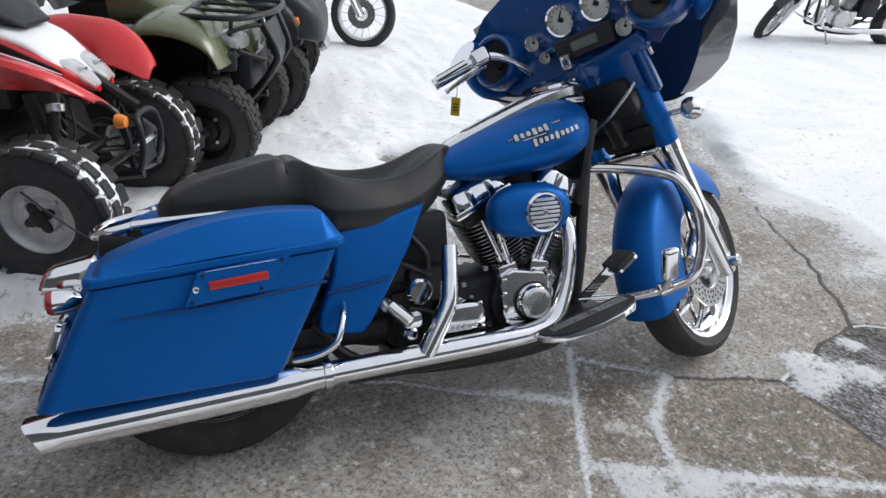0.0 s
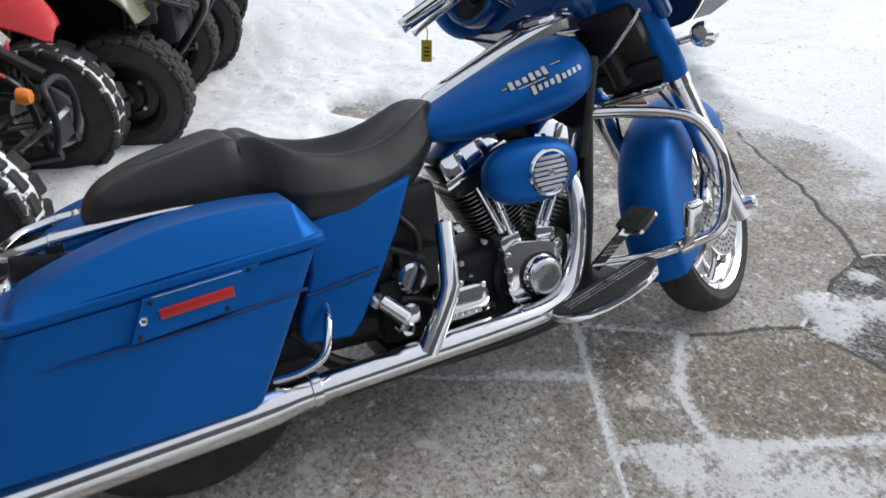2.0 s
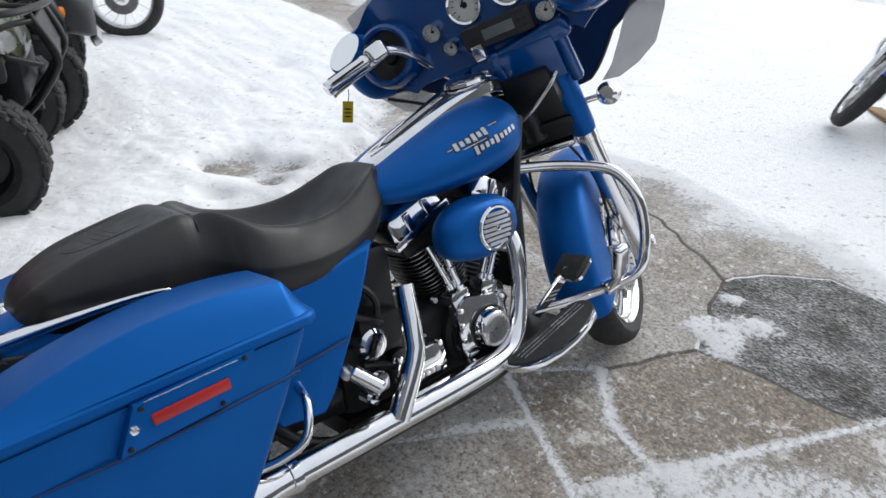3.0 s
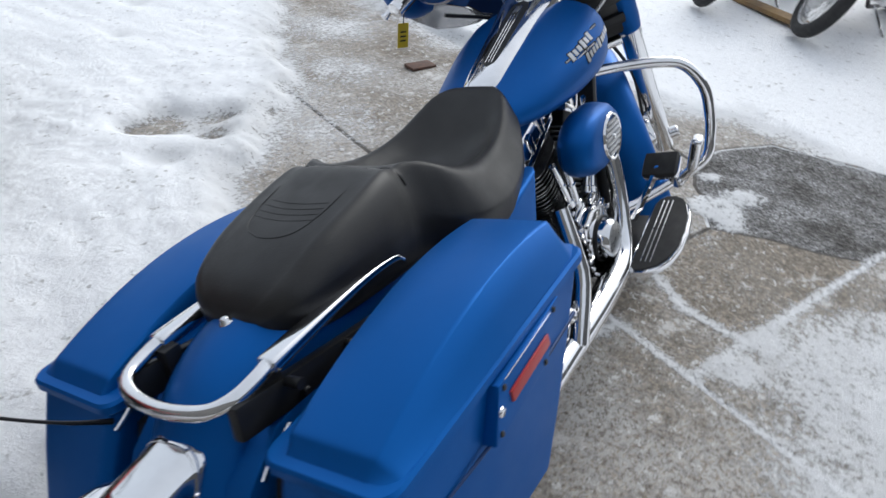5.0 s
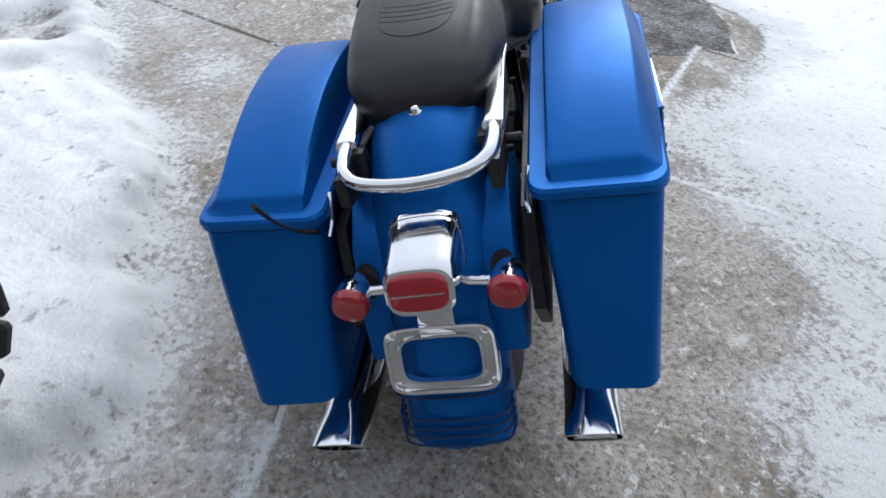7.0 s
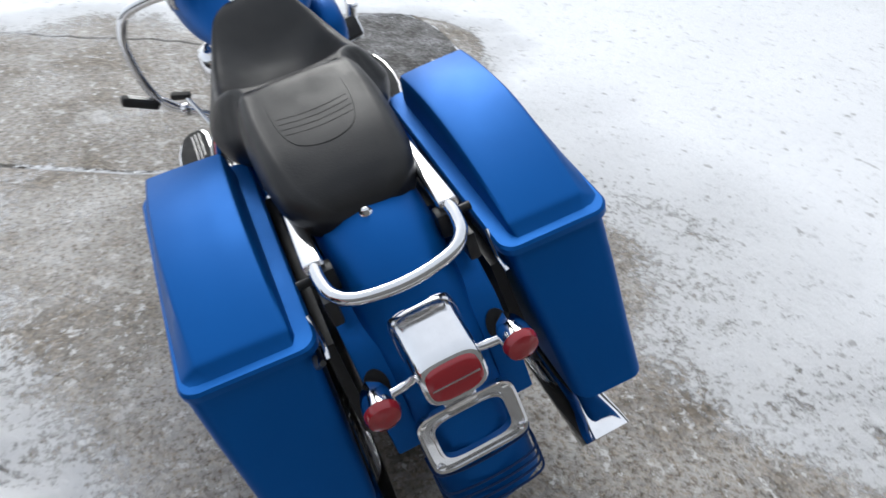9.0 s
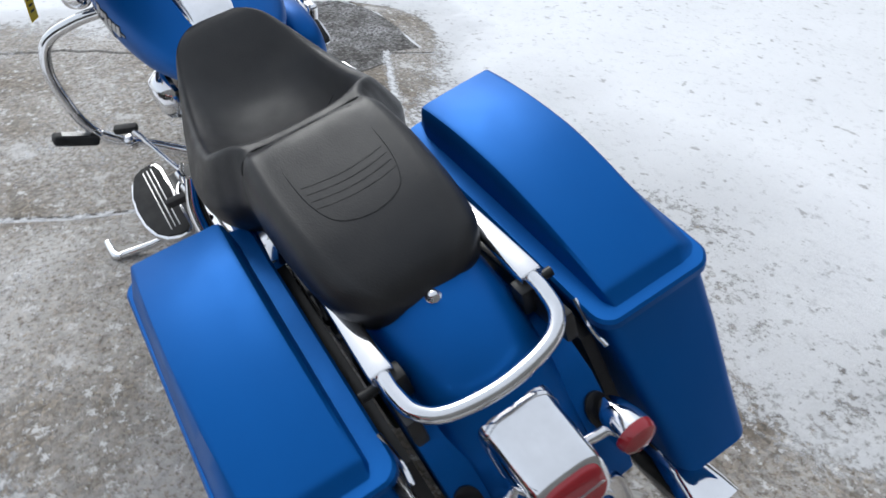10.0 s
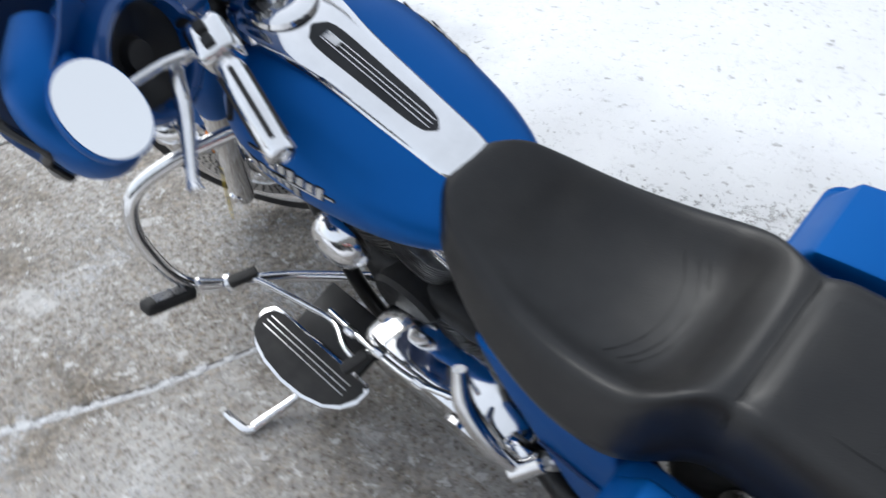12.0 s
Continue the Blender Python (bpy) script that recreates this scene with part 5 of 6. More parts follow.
def fairing():
    holder = new("fairing")
    holder.parent = bike
    tagged(holder, "fork-mounted blue batwing fairing with gauges")
    rows = shell()
    bm = loft(rows, wrap=False)
    bmesh.ops.solidify(bm, geom=bm.faces, thickness=.006)
    front("outer_shell", bm, BLUE, holder)
    # darker navy sheet added inside the shell to keep its hollow dark
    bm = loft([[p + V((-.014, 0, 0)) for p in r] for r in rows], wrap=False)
    front("shell_dark_sheet", bm, NAVY, holder)
    edge = [r[0] for r in rows] + [p for p in rows[-1][1:]] + [r[-1] for r in rows[::-1]][1:] + [p for p in rows[0][::-1]][1:-1]
    front("edge_trim", tube(edge + edge[:1], .0065, 8), BLACK, holder, "black rubber edge trim")
    inner = []
    for i in range(57):
        u = -1 + 2 * i / 56
        row = []
        for j in range(17):
            q = batwing(u * .97, 0).z
            floor_z = max(q, np.interp(abs(u), (0, .4, .5), (.985, .985, .5)))
            top = batwing(u * .97, .97)
            z = floor_z + .015 + (top.z - floor_z - .015) * j / 16
            p = batwing(u * .97, (z - q) / max(batwing(u * .97, 1).z - q, .01))
            depth = np.interp(abs(u), (0, .5, .62, .75, .88, 1), (.27, .25, .21, .16, .1, .015))
            row.append(V((p.x - depth + .2 * max(z - 1.12, 0) * (1 - abs(u)), p.y, z)))
        inner.append(row)
    bm = loft(inner, wrap=False)
    bmesh.ops.smooth_vert(bm, verts=bm.verts, factor=0.5, use_axis_x=True, use_axis_y=True, use_axis_z=True)
    bmesh.ops.solidify(bm, geom=bm.faces, thickness=.004)
    front("inner_fairing", bm, GLOSS_BLUE, holder, "glossy blue inner fairing")

    def dial(y, z, r, x=1.215, tilt=-20):
        at = pose(x, y, z, 0, tilt, 0)
        d = front("gauge", xf(lathe([(r, .02), (r, -.018), (r * .96, -.026), (r * .86, -.022), (r * .84, -.012)], 40, "x"), at), CHROME, holder, "round gauge with chrome bezel")
        front("dial", xf(lathe([(0, -.01), (r * .85, -.01)], 36, "x"), at), WHITE_DIAL, d)
        front("needle", xf(box(.002, r * .08, r * .7, (-.013, 0, r * .25), 0, (40, 0, 0)), at), BLACK, d)
        front("dial_centre", xf(lathe([(0, -.014), (r * .16, -.013), (r * .16, -.01)], 16, "x"), at), BLACK, d)
        for k in range(11):
            a = radians(-130 + 26 * k)
            front("tick", xf(box(.001, r * .05, r * .14, (-.0115, r * .7 * math.sin(a), r * .7 * math.cos(a)), 0, (-math.degrees(a), 0, 0)), at), BLACK, d)
    dial(.032, 1.16, .05)
    dial(-.096, 1.162, .05)
    dial(.142, 1.128, .026, 1.21)
    dial(-.178, 1.064, .026, 1.21)
    dial(.1, 1.068, .02, 1.205)
    r = front("radio", box(.04, .2, .062, (1.205, -.04, 1.064), .006, (0, -15, 0)), PLASTIC, holder, "black dash radio")
    front("display", box(.004, .09, .028, (1.184, -.045, 1.059), .001, (0, -15, 0)), GREY_DISPLAY, r)
    for k in range(3):
        for y in (.02, .036, -.104, -.12):
            front("button", box(.006, .012, .009, (1.183 + .004 * k, y, 1.079 - .017 * k), .002, (0, -15, 0)), CHARCOAL, r)
    front("radio_marks", box(.003, .09, .006, (1.189, -.015, 1.087), 0, (0, -15, 0)), BRUSHED, r)
    front("lower_dash", join(box(.07, .3, .06, (1.245, -.07, 1.0), .022, (-8, -20, 0), 3), box(.04, .04, .16, (1.255, .0, .945), .016, (0, -29, 0), 3), box(.04, .035, .16, (1.265, -.185, .945), .015, (0, -29, 0), 3), box(.03, .16, .12, (1.245, -.09, .95), .008, (0, -29, 0))), GLOSS_BLUE, holder, "blue lower dash between two legs")
    # black boxes added to stand for the dark void behind the dash legs
    front("steering_void_block", join(box(.06, .2, .2, (1.36, -.03, .83), .02, (0, -29, 0)), box(.12, .16, .12, (1.3, -.05, .9), .02, (0, -29, 0))), BLACK, holder, "black block standing for the dark hollow round the steering head")
    front("throttle_cable", tube([(1.25, .02, .8), (1.24, -.05, .83), (1.24, -.12, .88), (1.26, -.15, .92)], .005, 8, 14), BRUSHED, holder)
    front("dash_switch", box(.03, .034, .045, (1.18, .02, 1.022), .008, (0, -20, 0)), CHROME, holder)
    for s in (-1, 1):
        front("wing_roll", tube([(1.245, s * .31, 1.205), (1.215, s * .375, 1.175), (1.21, s * .392, 1.115), (1.24, s * .385, 1.06), (1.28, s * .35, 1.03)], [r * (1 if s > 0 else .6) for r in (.025, .05, .058, .048, .018)], 20, 28), BLUE, holder, "rounded satin blue wing edge")
        pod = front("speaker_pod", lathe([(.066, .03), (.066, -.006), (.07, -.014), (.078, -.017), (.086, -.012), (.092, .005), (.094, .03), (.09, .07)], 44, "x", (1.168, s * .285, 1.108)), GLOSS_BLUE, holder, "round blue speaker pod")
        front("speaker", lathe([(0, .012), (.02, .01), (.025, .02), (.06, .006), (.068, .004)], 36, "x", (1.17, s * .285, 1.108)), BLACK, pod, "black speaker cone")
        pts = [(1.25, .445, 1.075), (1.255, .468, 1.03), (1.285, .445, .97), (1.3, .4, .896), (1.305, .345, .862), (1.31, .287, .843), (1.335, .235, .85), (1.33, .27, .88), (1.325, .31, .94), (1.3, .35, 1.0), (1.27, .41, 1.045)]
        if s > 0:          # the one turned towards the rider's left sits higher
            pts = [(x + .03, y - .03, .93 + (z - .843) * .63) for x, y, z in pts]
        bm = bmesh.new()
        vs = [bm.verts.new((x, s * y, z)) for x, y, z in pts]
        for k in range(5):
            bm.faces.new((vs[k], vs[k + 1], vs[9 - k], vs[10 - k]) if k < 4 else (vs[4], vs[5], vs[6]))
        bmesh.ops.solidify(bm, geom=bm.faces, thickness=.003)
        front("wind_deflector", bm, SMOKE, holder, "smoked acrylic wind deflector")
    ws = [[batwing(u, 1.0) + V((-.03 - .5 * h, 0, .0 + h)) for h in (0, .04, .09 * (1 - .6 * abs(u)) + .03)] for u in (k / 10 - .8 for k in range(17))]
    bm = loft(ws, wrap=False)
    bmesh.ops.solidify(bm, geom=bm.faces, thickness=.004)
    front("windshield", bm, SMOKE, holder, "low smoked windshield")


fairing()


def handlebar():
    holder = new("handlebar")
    holder.parent = bike
    tagged(holder, "chrome handlebar with chrome grips and levers")
    for s in (-1, 1):
        pts = [(1.33, s * .17, 1.0), (1.26, s * .19, 1.03), (1.19, s * .205, 1.07), (1.13, s * .225, 1.1), (1.085, s * .255, 1.108), (1.05, s * .289, 1.095), (.975, s * .37, 1.055)]
        front("bar_half", tube(pts, .013, 14, 40), CHROME, holder)
        a, b = V((1.05, s * .289, 1.095)), V((.969, s * .376, 1.053))
        d = (b - a).normalized()
        g = front("grip", tube([a, a + d * .006, b - d * .004, b], [.017, .0185, .0185, .016], 24), CHROME, holder, "chrome grip with black strips")
        side = d.orthogonal().normalized()
        up = d.cross(side)
        for k in range(5):
            o = (side * math.cos(k * 1.256) + up * math.sin(k * 1.256)) * .0175
            front("grip_strip", tube([a + d * .012 + o, b - d * .01 + o], .0035, 8), RUBBER, g)
        front("end_cap", tube([b - d * .002, b + d * .008, b + d * .01], [.0195, .0195, .015], 24), CHROME, g)
        c = a - d * .035
        h = front("switch_housing", xf(box(.06, .052, .05, (0, 0, 0), .014, segs=3), Matrix.Translation(c) @ d.to_track_quat("X", "Z").to_matrix().to_4x4()), CHROME, holder)
        for k in range(2):
            front("switch", xf(box(.016, .014, .01, (-.012 + .022 * k, s * .0, .027), .003), Matrix.Translation(c) @ d.to_track_quat("X", "Z").to_matrix().to_4x4()), BLACK, h)
        front("lever", tube([c + V((.03, s * .005, -.005)), c + V((.055, s * .03, -.008)), V((1.103, s * .345, 1.082)), V((1.08, s * .418, 1.056)), V((1.071, s * .437, 1.049))], [.008, .011, .0105, .0075, .011], 12, 24), CHROME, holder)
        m = V((1.144, s * .393, 1.152))
        front("mirror_stem", tube([V((1.1, s * .275, 1.105)), V((1.12, s * .31, 1.125)), V((1.15, s * .36, 1.14)), m + V((.015, 0, 0))], .007, 10, 10), CHROME, holder)
        slant = Matrix.Rotation(radians(30 * s), 3, "X")
        head = [slant @ V((0, a, bb)) for a, bb in oval(.05, .064, 36, (s * .002, .0), 2.15)]
        lean = Matrix.Rotation(radians(32), 3, "Y")
        rings = [[m + lean @ (p * k + V((dx, 0, 0))) for p in head] for dx, k in ((-.012, .96), (-.006, 1.0), (.01, .96), (.022, .7), (.028, .3))]
        mh = front("mirror_housing", loft(rings), BLUE if s > 0 else CHROME, holder, "teardrop mirror")
        front("mirror_glass", loft([[m + lean @ (p * .93 + V((dx, 0, 0))) for p in head] for dx in (-.0135, -.0125)]), MIRROR, mh)
    front("clutch_cable", tube([(1.12, .3, .99), (1.2, .2, .93), (1.22, .1, .86), (1.2, .06, .7)], .005, 8, 20), BLACK, holder)


handlebar()
tag = thing("price_tag", "yellow paper tag hanging from the clutch lever", "tag", pose(.926, .55, .81, 0, 0, -28))
part("card", box(.03, .0012, .062, (0, 0, -.035), .0), YELLOW, tag)
part("string", tube([(0, 0, -.006), (.002, .002, .012), (.0, .0, .03)], .0012, 6, 6), BLACK, tag)
for k in range(3):
    part("print_bar", box(.016, .0018, .004, (0, 0, -.026 - .011 * k)), BLACK, tag)
antenna = part("antenna", tube([(-.156, .176, .566), (-.215, .172, .612), (-.28, .162, .675), (-.341, .146, .745)], [.005, .0032, .0026, .004], 8, 14), BLACK, bike, "short black whip aerial")

# ---- vehicles in the yard ----
def knobby(r, rim, w, parent, at, rim_mat, rows=(-.68, 0, .68), count=19, snowy=True):
    prof = [(rim, -w * .7), (rim + .03, -w), (r - .05, -w), (r - .018, -w * .85), (r - .012, 0), (r - .018, w * .85), (r - .05, w), (rim + .03, w), (rim, w * .7)]
    wheel = new("wheel")
    wheel.parent = parent
    wheel.matrix_basis = at
    tagged(wheel, "knobbly off-road tyre dusted with snow")
    t = part("tyre", lathe(prof, 48), RUBBER, wheel)
    lugs = []
    for i, y in enumerate(rows):
        me = bpy.data.meshes.new("knob")
        bm = box(.09 * 15 / count, w * 1.84 / len(rows), .03, (0, y * w, r - .014), .008, (y * 35, 0, 0), 1)
        bm.to_mesh(me)
        bm.free()
        me.materials.append(RUBBER)
        lugs.append(me)
    for k in range(count):
        for i, me in enumerate(lugs):
            knob = new("knob", me)
            knob.parent = wheel
            knob.matrix_basis = Matrix.Rotation(2 * math.pi * (k + .5 * (i % 2)) / count + random.uniform(-.03, .03), 4, "Y")
    if snowy:
        part("packed_snow", lathe([(r - .022, -w * .78), (r - .006, -w * .6), (r - .004, 0), (r - .006, w * .6), (r - .022, w * .78)], 48), TREAD_SNOW, t, "snow packed in the tread")
    part("rim", lathe([(rim, -w * .72), (rim + .008, -w * .74), (rim - .004, -w * .6), (rim - .015, -w * .4), (rim - .02, -w * .2), (rim * .55, -w * .25), (rim * .45, -w * .45), (0, -w * .5)], 40), rim_mat, wheel)
    part("rim_back", lathe([(rim, w * .72), (rim - .015, w * .4), (rim - .02, -.0), (0, .01)], 32), rim_mat, wheel)
    part("hub", lathe([(.03, -w * .4), (.03, -w * .7), (.022, -w * .76), (0, -w * .78)], 20), BLACK, wheel)
    if snowy:
        arms = [(rim * (.36 + .13 * math.cos(4 * t)) * math.cos(t + .5), rim * (.36 + .13 * math.cos(4 * t)) * math.sin(t + .5)) for t in (2 * math.pi * k / 32 for k in range(32))]
        part("hub_carrier", plate(arms, -w * .46, -w * .6, .004), BLACK, wheel, "black four-armed hub carrier")
        part("inner_lip", lathe([(rim - .012, w * .76), (rim + .004, w * .8), (rim + .004, w * .72), (rim - .012, w * .7)], 40, close=True), rim_mat, wheel)
    for k in range(4):
        a = math.pi / 4 + math.pi / 2 * k
        c = (rim * .58 * math.cos(a), rim * .58 * math.sin(a))
        part("lug_nut", cyl((c[0], -w * .22, c[1]), (c[0], -w * .36, c[1]), .009, 8), BRUSHED, wheel)
    return wheel


def sport_atv(m):
    """Heading along +x, right side towards -y, origin under the front axle."""
    a = thing("sport_quad", "red and white sport quad with knobbly tyres, snow on it", "atv", m)
    for s in (-1, 1):
        knobby(.265, .13, .09, a, pose(0, s * .42, .265, 0, 0, 0 if s < 0 else 180), RIM_SILVER)
        knobby(.25, .12, .12, a, pose(-1.2, s * .36, .25, 0, 0, 0 if s < 0 else 180), RIM_SILVER)
        for z in (.24, .36):
            part("control_arm", join(tube([(.09, s * .08, z + .08), (.04, s * .2, z + .04), (.02, s * .36, z)], .014, 8), tube([(-.18, s * .1, z + .06), (.0, s * .36, z)], .014, 8)), BLACK, a)
        sh = part("shock", cyl((-.03, s * .17, .64), (0, s * .3, .3), .026, 14), BLACK, a, "coil-over front shock")
        part("spring", tube([(-.03 + .03 * u + .036 * math.cos(u * 44), s * (.17 + .13 * u), .6 - .26 * u + .036 * math.sin(u * 44)) for u in (k / 60 for k in range(61))], .007, 6), CHARCOAL, sh)
        part("shock_collar", cyl((-.02, s * .19, .6), (-.016, s * .2, .57), .034, 16, .004), BRUSHED, sh)
        part("hub_bar", tube([(0, s * .3, .27), (.02, s * .38, .27)], .03, 12), BLACK, a)
        part("steering_knuckle", box(.05, .04, .16, (0, s * .36, .29), .012), CHARCOAL, a)
        rings = []
        for x, y, z, w, fall in flow([(.175, .235, .645, .05, .008), (.15, .25, .672, .072, .014), (.08, .285, .728, .092, .022), (-.02, .31, .772, .1, .028), (-.13, .32, .785, .08, .03), (-.25, .325, .785, .085, .03), (-.4, .325, .75, .09, .03), (-.55, .32, .68, .09, .03)], 22):
            sec = [(-1, -4.0), (-.7, -2.6), (-.3, -1.0), (.15, .3), (.55, .9), (.85, .9), (1, .3)]
            rings.append([(x, s * (y + b * w), z + c * fall) for b, c in sec] + [(x, s * (y + b * w * .97), z + c * fall - .008) for b, c in sec[::-1]])
        part("front_fender", loft(rings), RED_PAINT, a, "red front fender")
        lamp = part("headlamp", loft([[(x + .3 * c, s * (.058 + b), z + c) for b, c in oval(w2, h2, 18, (0, 0), 3)] for x, z, w2, h2 in ((-.04, .735, .05, .01), (.0, .706, .054, .018), (.05, .67, .048, .016), (.085, .642, .032, .008))]), CLEAR, a, "clear faceted headlamp")
        part("reflector_bowl", xf(lathe([(.03, .0), (.02, -.02), (0, -.026)], 18, "x"), pose(.035, s * .06, .685, 0, 35, 0)), RIM_SILVER, lamp)
        if s < 0:
            part("signal", xf(lathe([(0, .02), (.022, .016), (.028, 0), (.028, -.02)], 20, "x"), pose(.185, s * .125, .525, 0, 0, 0)), AMBER, a)
            part("signal_stem", tube([(.16, s * .12, .525), (.1, s * .09, .52), (.05, s * .08, .5)], .008, 8), BLACK, a)
        part("rear_fender", loft([[(x, s * (.3 + b), z + c) for b, c in ((-.14, 0), (.0, .02), (.14, -.02), (.14, -.035), (0, .005), (-.14, -.015))] for x, z in ((-.75, .66), (-.95, .76), (-1.2, .8), (-1.4, .74))]), RED_PAINT, a)
        part("tie_rod", tube([(-.1, s * .05, .34), (-.06, s * .34, .29)], .009, 8), BRUSHED, a)
        part("side_panel", loft([[(x, s * (w + b), z + c) for b, c in oval(.014, h, 12)] for x, z, w, h in ((.088, .628, .055, .012), (.03, .668, .105, .026), (-.06, .72, .145, .034), (-.2, .785, .17, .04), (-.42, .82, .165, .04))]), RED_PAINT, a, "red side panel")
        part("panel_graphic", loft([[(x, s * (w + b), z + c) for b, c in oval(.004, h, 10)] for x, z, w, h in ((.0, .705, .138, .003), (-.08, .745, .168, .012), (-.2, .8, .186, .018), (-.35, .83, .18, .02))]), BLACK, a, "black side graphic")
        part("graphic_line", tube([(.0, s * .143, .695), (-.1, s * .177, .743), (-.25, s * .19, .79)], [.002, .005, .004], 6, 10), WHITE_PAINT, a)
    loop = [(.13, -.08, .28), (.2, -.085, .3), (.235, -.09, .4), (.23, -.085, .49), (.215, -.06, .525), (.21, 0, .53), (.215, .06, .525), (.23, .085, .49), (.235, .09, .4), (.2, .085, .3), (.13, .08, .28)]
    part("bumper_loop", tube(loop, .013, 10, 60), CHARCOAL, a, "dull grey tubular bumper")
    part("bumper_panel", plate([(-.06, .32), (-.07, .42), (.07, .42), (.06, .32)], .212, .218, 0, "yz"), CHARCOAL, a)
    hood = flow([(.07, .655, .05, .014), (.03, .69, .1, .022), (-.05, .76, .13, .026), (-.126, .812, .145, .03), (-.27, .85, .15, .035), (-.5, .85, .13, .05), (-.7, .83, .12, .06)], 24)
    part("hood", loft([[(x, b, z + c - .02) for b, c in oval(w, h, 28, (0, 0), 2.6)] for x, z, w, h in hood]), WHITE_PAINT, a, "white nose panel")
    part("bar_cowl", loft([[(x, b, z + c) for b, c in oval(w, h, 20, (0, 0), 2.6)] for x, z, w, h in ((-.13, .85, .09, .008), (-.2, .88, .13, .03), (-.32, .94, .14, .07), (-.42, .99, .12, .06), (-.5, 1.0, .08, .03))]), PLASTIC, a, "black handlebar cowl")
    part("seat", loft([[(x, b, z + c) for b, c in oval(.12, .05, 20, (0, 0), 3)] for x, z in ((-.65, .82), (-.8, .79), (-1.0, .8), (-1.25, .84))]), PLASTIC, a)
    part("bar", tube([(-.6, .36, 1.02), (-.54, .2, 1.02), (-.5, 0, .98), (-.54, -.2, 1.02), (-.6, -.36, 1.02)], .012, 10, 24), BLACK, a)
    part("bar_pad", box(.06, .22, .06, (-.52, 0, 1.02), .02), PLASTIC, a)
    part("chassis", join(tube([(.22, .08, .3), (-.2, .12, .25), (-.9, .12, .25), (-1.2, .08, .3)], .02, 8, 16), tube([(.22, -.08, .3), (-.2, -.12, .25), (-.9, -.12, .25), (-1.2, -.08, .3)], .02, 8, 16), tube([(.2, .0, .55), (-.1, 0, .72), (-.5, 0, .7)], .022, 8, 10), tube([(.18, -.07, .3), (.14, -.07, .54), (-.06, -.08, .62)], .014, 8, 10), tube([(.18, .07, .3), (.14, .07, .54), (-.06, .08, .62)], .014, 8, 10)), BLACK, a)
    part("radiator", box(.05, .3, .24, (-.12, 0, .5), .01, (0, -12, 0)), CRINKLE, a)
    part("oil_hose", tube([(-.1, -.1, .58), (.02, -.13, .5), (.06, -.06, .4), (-.1, -.1, .34)], .01, 8, 16), RUBBER, a)
    part("brake_line", tube([(-.02, -.1, .6), (.05, -.22, .5), (.03, -.33, .38)], .006, 8, 14), BLACK, a)
    part("engine", join(box(.38, .3, .3, (-.5, 0, .45), .04), cyl((-.4, -.18, .45), (-.4, .18, .45), .1, 24, .01), box(.3, .34, .14, (-.35, 0, .62), .03)), CRINKLE, a)
    part("skid_plate", box(.3, .2, .02, (.1, 0, .33), .006, (0, -35, 0)), BRUSHED, a)
    return a


